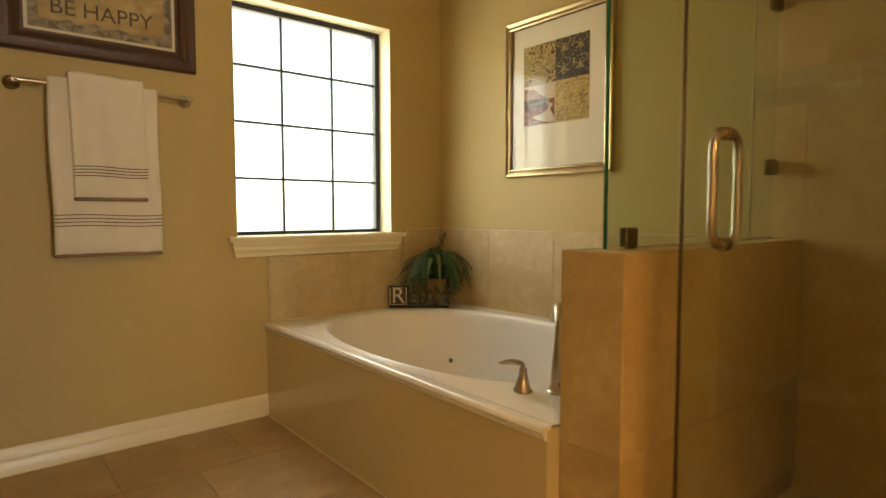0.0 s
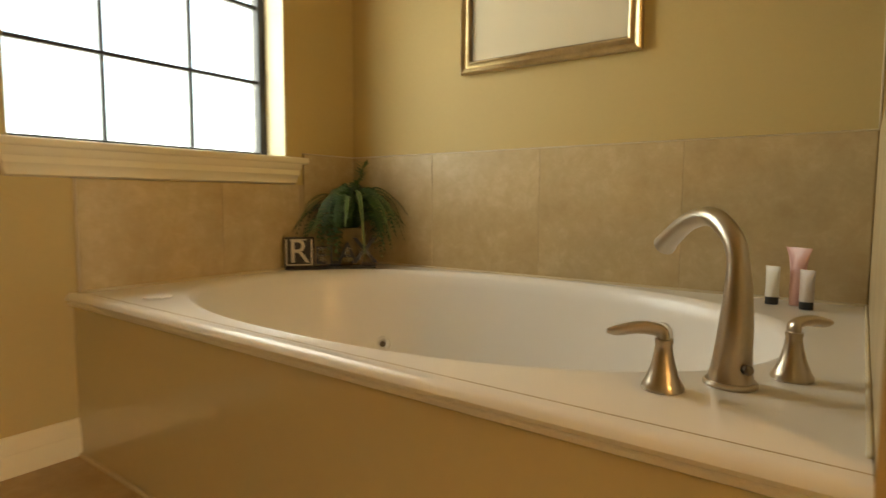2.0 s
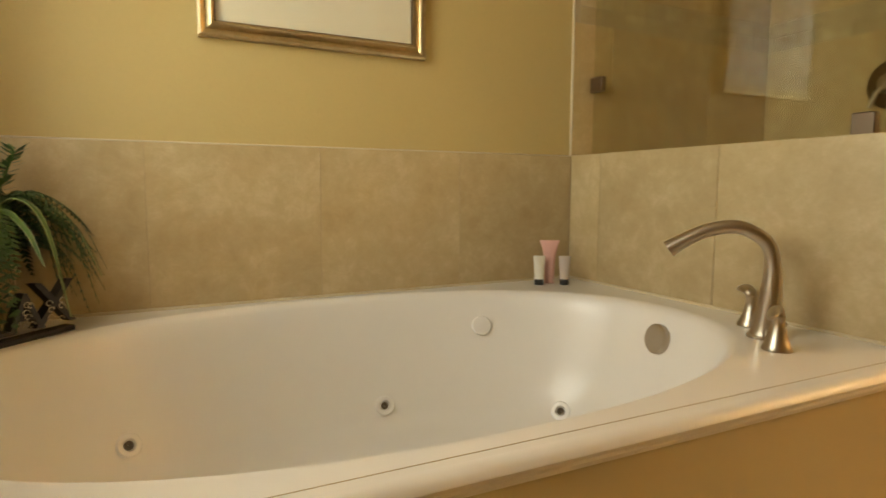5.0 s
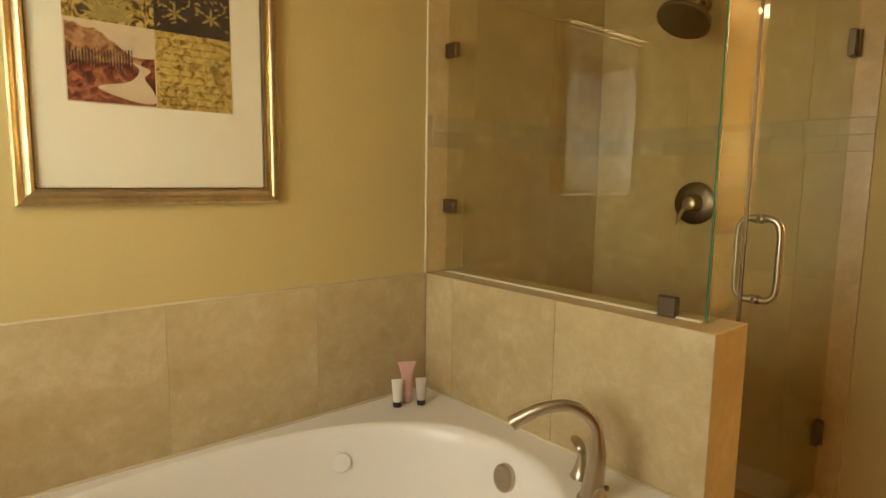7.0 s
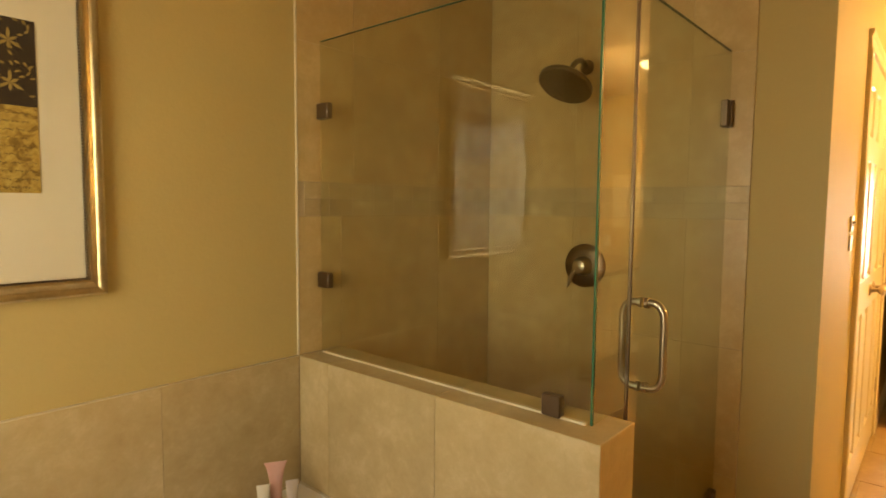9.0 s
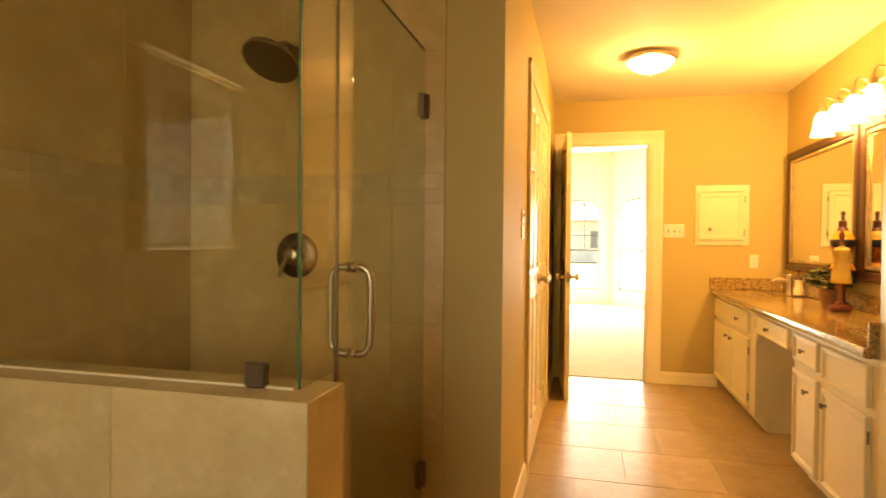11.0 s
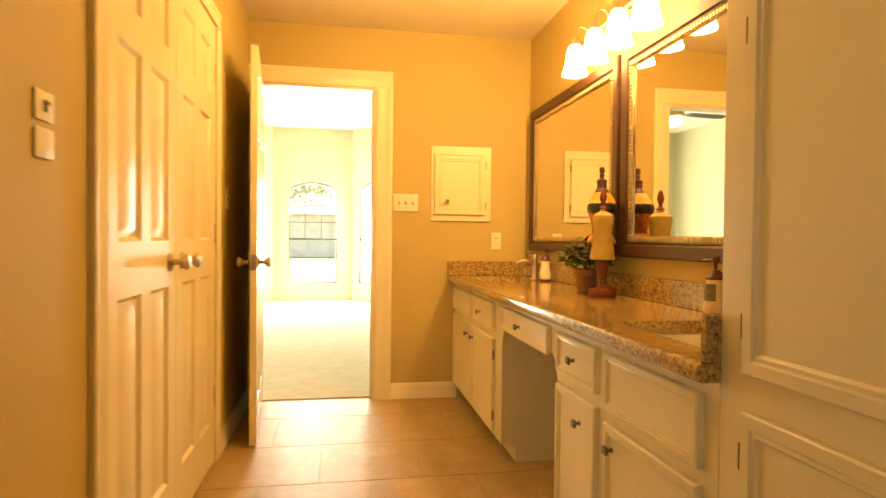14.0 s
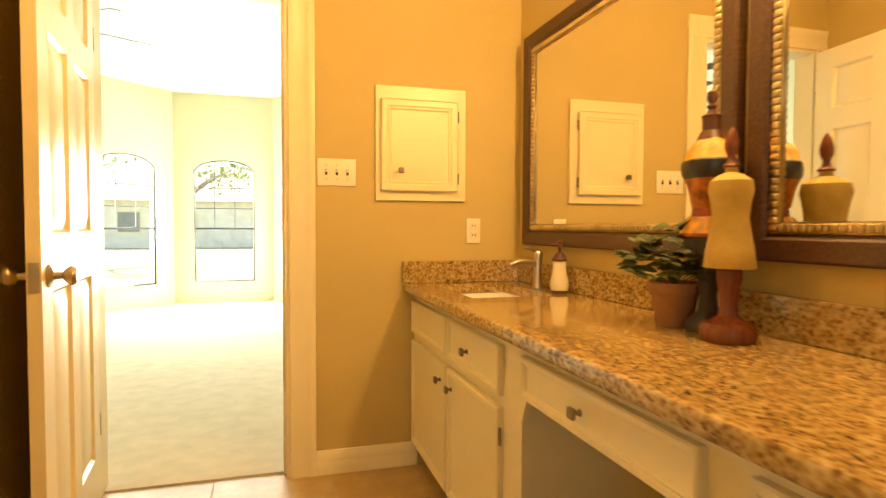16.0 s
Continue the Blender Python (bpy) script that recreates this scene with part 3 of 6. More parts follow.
bm.faces.new(ends[0])
bm.faces.new(list(reversed(ends[1])))
part("rolled_edge", bm, ACRYLIC, tub)
SKIRT = surface("cream_tub_skirt", (0.62, 0.53, 0.33), 0.16, vary=0.03, scale=2, grain=30, coat=0.5)


def along_front(d0, d1, z0, z1):
    """A strip that follows the tub's front edge."""
    bm = boxed(d0, d1, Y0, Y1 + 0.01, z0, z1)
    for v in bm.verts:
        v.co.x += front_edge(v.co.y)
    return bm


part("skirt", along_front(0.018, 0.09, 0.0, DZ - 0.006), SKIRT, tub, "glossy cream front skirt")
part("deck_seam", along_front(0.046, 0.0475, DZ - 0.001, DZ + 0.0006), GROUT, tub)
part("floor_bead", along_front(0.008, 0.016, 0.0, 0.008), CAULK, tub)


def wall_turn(p, up):
    """Turns local z out of the basin's wall at p."""
    n = Vector(((TX - p.x) / TAX ** 2, (TY - p.y) / TAY ** 2, 0)).normalized()
    return (n + Vector((0, 0, up))).to_track_quat("Z", "Y").to_matrix()


def jet(a, r, z, big):
    p = basin_point(r, a, z)
    turn = wall_turn(p, 0.22 if big else 0.55)
    bm = bmesh.new()
    R = 0.029
    if big:
        lathe(bm, [(R * 1.05, -0.01), (R * 1.05, 0.006), (R * 0.95, 0.010), (R * 0.2, 0.012), (0.001, 0.012)], p, 24, turn=turn)
        return part("suction_cover", bm, ACRYLIC, tub)
    lathe(bm, [(R, -0.01), (R, 0.004), (R * 0.9, 0.008), (R * 0.55, 0.008), (R * 0.42, 0.002), (R * 0.4, -0.006)], p, 24, turn=turn)
    j = part("jet", bm, ACRYLIC, tub)
    part("nozzle", lathe(bmesh.new(), [(R * 0.36, -0.008), (R * 0.36, 0.004), (R * 0.26, 0.007), (R * 0.12, 0.004), (0.001, -0.002)], p, 16, turn=turn), KNOBMETAL, j, "small metal nozzle")


def angle_to(x, y):
    return math.atan2((y - TY) / TAY, (x - TX) / TAX)


jet(angle_to(2.14, 2.35), 0.884, 0.196, False)
jet(angle_to(2.25, 1.775), 0.848, 0.148, False)
jet(angle_to(2.01, 1.30), 0.83, 0.130, False)
jet(angle_to(2.22, 1.475), 0.951, 0.360, True)
p = basin_point(0.958, angle_to(1.83, 1.09), 0.382)
turn = wall_turn(p, 0.2)
part("overflow_plate", lathe(bmesh.new(), [(0.041, -0.01), (0.041, 0.008), (0.036, 0.013), (0.008, 0.015), (0.001, 0.013)], p, 28, turn=turn), NICKEL, tub, "round brushed nickel overflow plate")
part("drain", lathe(bmesh.new(), [(0.035, 0.0), (0.035, 0.004), (0.02, 0.008), (0.001, 0.008)], (1.80, 1.42, 0.062), 24), NICKEL, tub)
part("air_control", lathe(bmesh.new(), [(0.036, 0), (0.036, 0.003), (0.033, 0.0045), (0.001, 0.005)], (1.40, 2.52, DZ + 0.001), 28), ACRYLIC, tub)
bm = bmesh.new()
for x0, x1, y0, y1 in ((X1 - 0.004, X1 + 0.006, Y0, Y1), (1.318, X1, Y1 - 0.004, Y1 + 0.006), (1.33, X1, Y0 - 0.002, Y0 + 0.006)):
    box(bm, x0, x1, y0, y1, DZ - 0.002, DZ + 0.007, 0.003)
part("caulk_line", bm, CAULK, tub)

# deck-mounted faucet: arched spout between two lever handles
FX = Vector((0.68, -0.733, 0))
FY = Vector((0.733, 0.68, 0))


def deck_point(c, a, b, z):
    return c + FX * a + FY * b + Vector((0, 0, z))


spout = thing("tub_faucet", pose(1.512, 1.136, DZ + 0.001), "brushed nickel tub faucet with arched spout and two levers", "faucet")
o = Vector((0, 0, 0))


def lever(c, s, b):
    part_base = part("handle_base", lathe(bmesh.new(), [(0.029, 0), (0.029, 0.005), (0.025, 0.012), (0.018, 0.03), (0.013, 0.05), (0.0115, 0.063), (0.0125, 0.066), (0.012, 0.071)], c, 28), NICKEL, spout)
    pts = curve_points([deck_point(c, 0, 0, 0.068), deck_point(c, s * 0.004, b * 0.016, 0.081), deck_point(c, s * 0.03, b * 0.04, 0.085), deck_point(c, s * 0.06, b * 0.06, 0.080), deck_point(c, s * 0.074, b * 0.07, 0.079)], 5)
    n = len(pts)
    part("lever", sweep(bmesh.new(), pts, [0.0115 + 0.003 * math.sin(math.pi * k / (n - 1)) - 0.006 * (k / (n - 1)) ** 4 for k in range(n)], 14, 0.6), NICKEL, part_base)


lever(Vector((-0.078, 0.074, 0)), -1, 0.35)
lever(Vector((0.084, -0.070, 0)), 1, 0.25)
pts = curve_points([deck_point(o, 0, 0, 0.0), deck_point(o, 0, -0.002, 0.03), deck_point(o, 0, -0.008, 0.10), deck_point(o, 0, -0.008, 0.16), deck_point(o, 0, 0.006, 0.208), deck_point(o, 0, 0.060, 0.240), deck_point(o, 0, 0.126, 0.231), deck_point(o, 0, 0.184, 0.200), deck_point(o, 0, 0.204, 0.186)], 6)
n = len(pts)
rad = [0.033 if k < 1 else max(0.0150, 0.0325 - 0.0175 * min(1, k / 20)) for k in range(n)]
rad = [r + (0.0045 * ((k - 36) / 12) if k > 36 else 0) for k, r in enumerate(rad)]
part("spout", sweep(bmesh.new(), pts, rad, 20), NICKEL, spout)
part("base_ring", lathe(bmesh.new(), [(0.037, 0), (0.037, 0.004), (0.034, 0.007)], (0, 0, 0), 28), NICKEL, spout)
part("diverter_knob", lathe(bmesh.new(), [(0.0075, 0), (0.0075, 0.008), (0.004, 0.012)], deck_point(o, 0.002, -0.03, 0.03), 14, turn=(-FY).to_track_quat("Z", "Y").to_matrix()), KNOBMETAL, spout)


# ---------- three small tubes in the tub's corner ----------
def squeeze_tube(x, y, rz, h, w, body, cap, name, label):
    root = thing(name, pose(x, y, DZ + 0.001, 0, 0, rz), label, "tube", "toiletry tubes")
    ch = 0.2 * h
    part("cap", lathe(bmesh.new(), [(w * 0.40, 0), (w * 0.42, 0.002), (w * 0.42, ch), (w * 0.38, ch + 0.001)], (0, 0, 0), 20), cap, root, "plastic screw cap")
    bm = bmesh.new()
    rings = []
    for k in range(9):
        f = k / 8
        rings.append(ring(bm, Vector((0, 0, ch + (h - ch) * f)), Vector((1, 0, 0)), Vector((0, 1, 0)), w * (0.44 + (0.12 if h < 0.12 else 0.42 * f) * f * f), w * 0.42 * (1 - f) ** 0.7 + 0.0012, 20))
    for a, b in zip(rings, rings[1:]):
        bridge(bm, a, b)
    bm.faces.new(list(reversed(rings[0])))
    bm.faces.new(rings[-1])
    part("tube_body", bm, body, root)
    bm = bmesh.new()
    for k, wd in enumerate((0.5, 0.62, 0.4)):
        box(bm, -w * wd * 0.5, w * wd * 0.5, -w * 0.40, -w * 0.385, h * (0.42 + 0.05 * k), h * (0.435 + 0.05 * k))
    part("print_bars", bm, SLOT, root)
    return root


squeeze_tube(2.298, 1.172, 62, 0.098, 0.037, WHITETUBE, BLACKPLASTIC, "lotion_tube", "white plastic tube with a black cap on the tub deck")
squeeze_tube(2.262, 1.094, 60, 0.097, 0.037, GREYTUBE, BLACKPLASTIC, "lotion_tube", "pale grey plastic tube with a black cap on the tub deck")
squeeze_tube(2.314, 1.118, 60, 0.147, 0.041, PINK, PINK, "lotion_tube", "taller pink plastic tube on the tub deck")


# ---------- framed print over the tub ----------
def framed(name, m, w, h, label, category, profile, frame_mat, beads=None):
    """Frame flat on the wall in local x-z, facing -y. profile: (distance in from the outer edge, depth)."""
    root = thing(name, m, label, category)
    corners = [(-w / 2, 0), (w / 2, 0), (w / 2, h), (-w / 2, h)]
    inward = [(1, 1), (-1, 1), (-1, -1), (1, -1)]
    for k in range(4):
        bm = bmesh.new()
        ends = []
        for j in (k, (k + 1) % 4):
            (x, z), (ix, iz) = corners[j], inward[j]
            ends.append([bm.verts.new((x + ix * d, -t, z + iz * d)) for d, t in profile])
        bridge(bm, *ends)
        bm.faces.new(ends[0])
        bm.faces.new(list(reversed(ends[1])))
        part("frame_side", bm, frame_mat, root)
    return root


PW, PH = 0.650, 0.79
print_frame = framed("framed_print", pose(XE - 0.001, 1.880, 1.180, 0, 0, -90), PW, PH, "framed print of four ornate squares in a cream mat", "picture",
                     [(0, 0), (0, 0.022), (0.006, 0.026), (0.013, 0.024), (0.02, 0.018), (0.03, 0.020), (0.034, 0.024), (0.040, 0.022), (0.041, 0.006), (0.041, 0)], SILVERGOLD)
part("mat_board", boxed(-PW / 2 + 0.04, PW / 2 - 0.04, -0.008, -0.003, 0.04, PH - 0.04), MAT, print_frame, "cream mat board")
bm = bmesh.new()
for k in range(92):
    z = 0.046 + k * (PH - 0.092) / 91
    for x in (-PW / 2 + 0.0425, PW / 2 - 0.0425):
        box(bm, x - 0.0022, x + 0.0022, -0.013, -0.008, z - 0.0026, z + 0.0026)
for k in range(74):
    x = -PW / 2 + 0.046 + k * (PW - 0.092) / 73
    for z in (0.0425, PH - 0.0425):
        box(bm, x - 0.0026, x + 0.0026, -0.013, -0.008, z - 0.0022, z + 0.0022)
part("rope_edge", bm, BRONZE, print_frame, "dark roped inner edge")


def print_material(name, stops, kind, scale, distort=1.0):
    m, nt, b = mat(name, 0.6)
    t = node(nt, "ShaderNodeTexVoronoi" if kind == "v" else "ShaderNodeTexNoise", Scale=scale)
    if kind != "v":
        t.inputs["Detail"].default_value, t.inputs["Distortion"].default_value = 6.0, distort
    nt.links.new(coords(nt), t.inputs["Vector"])
    nt.links.new(ramp(nt, t.outputs["Distance"] if kind == "v" else t.outputs[0], stops), b.inputs["Base Color"])
    return m


GOLDLEAF = print_material("print_gold_leaves", [(0.40, (0.05, 0.028, 0.008)), (0.48, (0.25, 0.155, 0.03)), (0.56, (0.50, 0.35, 0.10))], "n", 26, 3.0)
DAMASK = surface("print_dark_ground", (0.035, 0.020, 0.012), 0.6, vary=0.3, scale=20, grain=100)
OCHRE = print_material("print_ochre_script", [(0.36, (0.22, 0.125, 0.026)), (0.5, (0.44, 0.285, 0.07)), (0.62, (0.54, 0.38, 0.11))], "n", 48, 1.2)
RUSTSKY = surface("print_pale_sky", (0.55, 0.42, 0.27), 0.6, vary=0.1, scale=20, grain=80)
RUSTLAND = print_material("print_russet_land", [(0.38, (0.085, 0.014, 0.007)), (0.52, (0.20, 0.042, 0.018)), (0.64, (0.36, 0.13, 0.06))], "n", 30, 1.8)
RUSTTREE = print_material("print_russet_trees", [(0.35, (0.16, 0.05, 0.02)), (0.5, (0.34, 0.15, 0.06)), (0.62, (0.44, 0.24, 0.10))], "n", 60, 0.5)
# local x runs from north to south on this wall
AX0, AXM, AX1, AZ0, AZM, AZ1 = -0.207, -0.004, 0.193, 0.253, 0.452, 0.648
YA = -0.009
part("print_square", boxed(AX0, AXM, YA - 0.001, YA, AZM, AZ1), GOLDLEAF, print_frame, "gold leaf pattern")
dam = part("print_square", boxed(AXM, AX1, YA - 0.001, YA, AZM, AZ1), DAMASK, print_frame, "black and gold damask")
part("print_square", boxed(AXM, AX1, YA - 0.001, YA, AZ0, AZM), OCHRE, print_frame, "ochre script")
land = part("print_square", boxed(AX0, AXM, YA - 0.001, YA, AZ0, AZM), RUSTSKY, print_frame, "russet river landscape")


def flat_shape(points, y):
    bm = bmesh.new()
    bm.faces.new([bm.verts.new((x, y, z)) for x, z in points])
    return bm


sx, sz = AXM - AX0, AZM - AZ0
hill = [(AX0 + 0.003, AZ0 + 0.003), (AXM - 0.003, AZ0 + 0.003), (AXM - 0.003, AZ0 + 0.62 * sz), (AX0 + 0.75 * sx, AZ0 + 0.6 * sz), (AX0 + 0.4 * sx, AZ0 + 0.63 * sz), (AX0 + 0.003, AZ0 + 0.6 * sz)]
part("print_hill", flat_shape(hill, YA - 0.0018), RUSTLAND, land)
rnd = random.Random(4)
wood = [(AX0 + 0.003, AZ0 + 0.5 * sz)] + [(AX0 + 0.003 + sx * 0.82 * k / 16, AZ0 + sz * (0.97 - 0.42 * (k / 16) ** 1.6 + rnd.uniform(-0.03, 0.03))) for k in range(17)] + [(AX0 + 0.82 * sx, AZ0 + 0.52 * sz)]
part("print_trees", flat_shape(wood, YA - 0.0024), RUSTTREE, land)
river = [(AX0 + 0.72 * sx, AZ0 + 0.55 * sz), (AX0 + 0.93 * sx, AZ0 + 0.47 * sz), (AX0 + 0.86 * sx, AZ0 + 0.36 * sz), (AX0 + 0.96 * sx, AZ0 + 0.2 * sz), (AX0 + 0.97 * sx, AZ0 + 0.05 * sz), (AX0 + 0.7 * sx, AZ0 + 0.06 * sz), (AX0 + 0.33 * sx, AZ0 + 0.2 * sz), (AX0 + 0.68 * sx, AZ0 + 0.3 * sz), (AX0 + 0.8 * sx, AZ0 + 0.45 * sz)]
river = [(p.x, p.z) for p in curve_points([(x, 0, z) for x, z in river + river[:1]], 5)[:-1]]
bm = bmesh.new()
for k in range(22):
    x, w = AX0 + 0.004 + 0.0068 * k, rnd.uniform(0.0008, 0.0016)
    if x < AX0 + 0.8 * sx:
        box(bm, x - w, x + w, YA - 0.0034, YA - 0.0026, AZ0 + 0.44 * sz + rnd.uniform(-0.004, 0.004), AZ0 + sz * rnd.uniform(0.60, 0.70))
part("print_trunks", bm, DAMASK, land)
part("print_river", flat_shape(river, YA - 0.0030), RUSTSKY, land)


def print_leaf(bm, cx, cz, a, L, W, y):
    """A flat pointed leaf lying on the print."""
    d, q = Vector((math.cos(a), 0, math.sin(a))), Vector((-math.sin(a), 0, math.cos(a)))
    c = Vector((cx, y, cz))
    bm.faces.new([bm.verts.new(c + d * (L * u) + q * (W * w)) for u, w in ((0, 0), (0.3, 0.7), (0.62, 0.85), (1, 0), (0.62, -0.85), (0.3, -0.7))])


PALEGOLD = surface("print_pale_gold", (0.33, 0.235, 0.07), 0.6, vary=0.25, scale=40, grain=100)
DARKLINE = surface("print_dark_line", (0.10, 0.065, 0.02), 0.7, vary=0.3, scale=40, grain=100)
gold = [o for o in print_frame.children if o.name.startswith("print_square")][0]
bm = bmesh.new()
ux, uz = AXM - AX0, AZ1 - AZM
for n, (px, pz) in enumerate(((0.5, 0.02), (0.02, 0.5), (0.98, 0.5))):
    for k in range(9):
        a = radians(90 + (k - 4) * 19) if n == 0 else radians((k - 4) * 17 + (0 if n == 1 else 180))
        L = (0.46 - 0.035 * abs(k - 4)) * ux
        if n == 0 or abs(k - 4) < 4:
            print_leaf(bm, AX0 + px * ux, AZM + pz * uz, a, L * (1.0 if n == 0 else 0.78), 0.0075, YA - 0.0018 - 0.00004 * (k + 9 * n))
part("acanthus_leaves", bm, PALEGOLD, gold)
bm = bmesh.new()
for gx in (0.26, 0.74):
    for gz in (0.26, 0.74):
        cx, cz = AXM + gx * (AX1 - AXM), AZM + gz * uz
        for k in range(6):
            print_leaf(bm, cx, cz, radians(60 * k + 30), 0.030 if k % 2 else 0.02, 0.0045, YA - 0.0018 - 0.00003 * k)
        for k in range(9):
            print_leaf(bm, cx + rnd.uniform(-0.045, 0.04), cz + rnd.uniform(-0.045, 0.04), rnd.uniform(0, 6.3), rnd.uniform(0.008, 0.016), 0.0032, YA - 0.0021 - 0.00003 * k)
        for sx_ in (-1, 1):
            for k in range(5):
                a = radians(70 - 38 * k)
                print_leaf(bm, cx + sx_ * (0.012 + 0.026 * math.cos(a)), cz + 0.03 + 0.016 * math.sin(a), a + 1.6 * sx_, 0.014, 0.0035, YA - 0.0022)
part("damask_leaves", bm, PALEGOLD, dam)
script = [o for o in print_frame.children if o.name.startswith("print_square")][2]
bm = bmesh.new()
for row in range(10):
    z = AZ0 + (row + 0.7) * sz / 10.6
    x, run = AXM + 0.008, 0
    while x < AX1 - 0.016:
        w = rnd.uniform(0.012, 0.032)
        pts = [Vector((x + w * f / 8, YA - 0.0016, z + 0.0022 * math.sin(f * 2.4 + row) + 0.0012 * math.sin(f * 5.1))) for f in range(9) if x + w * f / 8 < AX1 - 0.006]
        if len(pts) > 2:
            sweep(bm, pts, 0.0007, 4)
        x += w + 0.006
part("script_lines", bm, DARKLINE, script, "rows of unreadable brown script")
g = part("picture_glass", boxed(-PW / 2 + 0.041, PW / 2 - 0.041, -0.0155, -0.0145, 0.041, PH - 0.041), PICGLASS, print_frame)
g.visible_shadow = False

# ---------- sign over the towel bar ----------
SW, SH = 0.70, 0.46
sign = framed("framed_sign", pose(0.638, YN - 0.001, 1.612), SW, SH, "framed sign in dark cherry wood over the towels", "picture",
              [(0, 0), (0, 0.02), (0.01, 0.028), (0.03, 0.026), (0.045, 0.032), (0.06, 0.026), (0.072, 0.014), (0.082, 0.014), (0.082, 0)], DARKWOOD)
part("mat_board", boxed(-SW / 2 + 0.08, SW / 2 - 0.08, -0.008, -0.003, 0.08, SH - 0.08), MAT, sign)
STONE = print_material("sign_stone_border", [(0.35, (0.10, 0.085, 0.06)), (0.5, (0.26, 0.22, 0.15)), (0.65, (0.40, 0.34, 0.22))], "n", 26, 1.0)
PARCH = print_material("sign_parchment", [(0.3, (0.36, 0.24, 0.09)), (0.55, (0.50, 0.36, 0.16)), (0.7, (0.58, 0.46, 0.24))], "n", 12, 1.0)
part("sign_border", boxed(-SW / 2 + 0.095, SW / 2 - 0.095, -0.010, -0.008, 0.095, SH - 0.095), STONE, sign)
rnd = random.Random(9)
edge = []
for k in range(15):
    edge.append((-0.222 + 0.444 * k / 14, 0.135 + rnd.uniform(-0.010, 0.008)))
for k in range(15):
    edge.append((0.222 - 0.444 * k / 14, SH - 0.13 + rnd.uniform(-0.010, 0.008)))
part("parchment", flat_shape(edge, -0.0115), PARCH, sign)
INK = surface("sign_dark_ink", (0.10, 0.07, 0.04), 0.7, vary=0.2, scale=40, grain=100)
for word, x in (("BE", -0.142), ("HAPPY", 0.052)):
    letters("sign_word", word, 0.085, 0.0006, INK, sign, pose(x, -0.0130, 0.182, 90, 0, 0))
g = part("picture_glass", boxed(-SW / 2 + 0.082, SW / 2 - 0.082, -0.0170, -0.0160, 0.082, SH - 0.082), PICGLASS, sign)
g.visible_shadow = False

# ---------- towel bar and towels ----------
BZ, BY = 1.488, YN - 0.075
bar = thing("towel_bar", pose(0.63, YN, BZ), "brushed nickel towel bar on round wall posts", "towel bar")
part("rail", rod(bmesh.new(), (-0.31, BY - YN, 0), (0.315, BY - YN, 0), 0.0085, 16), NICKEL, bar)
for x in (-0.305, 0.31):
    bm = lathe(bmesh.new(), [(0.028, 0), (0.028, 0.006), (0.021, 0.012), (0.010, 0.02), (0.009, 0.06), (0.013, 0.066), (0.013, 0.086), (0.006, 0.09)], (x, 0, 0), 24, turn=Matrix.Rotation(radians(90), 3, "X"))
    part("wall_post", bm, NICKEL, bar)


# brown for the towels' lower edge, with the shadow under the fold coloured in
HEM_SHADE = surface("tan_hem_shade", (0.27, 0.17, 0.10), 0.9, vary=0.2, scale=20, grain=300, relief=0.002)


def towel(name, x0, x1, zf, zb, gap, label, stripes):
    """A towel folded over the rail: front drop to zf, rear drop to zb."""
    root = thing(name, pose((x0 + x1) / 2, BY, zf), label, "towel", "hanging towels")
    rnd = random.Random(int(x0 * 100))
    w, top = x1 - x0, BZ - zf + gap
    path = [(-gap - 0.006, 0.0)] + [(-gap - 0.004 * math.sin(3 * k / 14), top * k / 14 * 0.98) for k in range(1, 15)]
    path += [(-gap * math.cos(a * math.pi / 6), top + gap * 0.6 * math.sin(a * math.pi / 6)) for a in range(1, 6)]
    path += [(gap, top * 0.98 - (top * 0.98 - (zb - zf)) * k / 8) for k in range(9)]
    NX = 26
    bm = bmesh.new()
    grid = []
    for k, (y, z) in enumerate(path):
        row = []
        for j in range(NX + 1):
            f = j / NX
            wob = 0.0035 * math.sin(f * 9 + k * 0.12 + x0 * 9) * (1 - z / (top + 0.02)) + 0.002 * math.sin(f * 21)
            row.append(bm.verts.new((-w / 2 + w * f + 0.004 * math.sin(z * 9 + x0), y + (wob if y < 0 else -wob * 0.3), z + 0.003 * math.sin(f * 6))))
        grid.append(row)
    for a, b in zip(grid, grid[1:]):
        for j in range(NX):
            bm.faces.new((a[j], a[j + 1], b[j + 1], b[j]))
    ob = part("cloth", bm, TOWEL, root)
    s = ob.modifiers.new("thickness", "SOLIDIFY")
    s.thickness, s.offset = 0.009, -1
    for z in stripes:
        bm = bmesh.new()
        k = min(range(15), key=lambda n: abs(path[n][1] - z))
        pts = [Vector((-w / 2 + w * f / 20 + 0.004 * math.sin(z * 9 + x0), path[k][0] + 0.0035 * math.sin(f / 20 * 9 + k * 0.12 + x0 * 9) * (1 - z / (top + 0.02)) + 0.002 * math.sin(f / 20 * 21) - 0.0012, z + 0.003 * math.sin(f / 20 * 6))) for f in range(21)]
        part("woven_stripe", sweep(bm, pts, 0.0021, 6, 0.8), STRIPE, root, "thin brown woven stripe")
    # strip along the lower edge; its brown stands for the fold's shadow
    bm = boxed(-w / 2 + 0.001, w / 2 - 0.001, -gap - 0.012, gap + 0.004, -0.006, 0.008, 0.004)
    part("lower_hem_shade", bm, HEM_SHADE, root, "brown strip for the hem and the shadow under the fold")
    return root


towel("bath_towel", 0.428, 0.808, 0.833, 0.87, 0.016, "large cream bath towel with brown stripes over the bar", (0.115, 0.129, 0.143, 0.157))
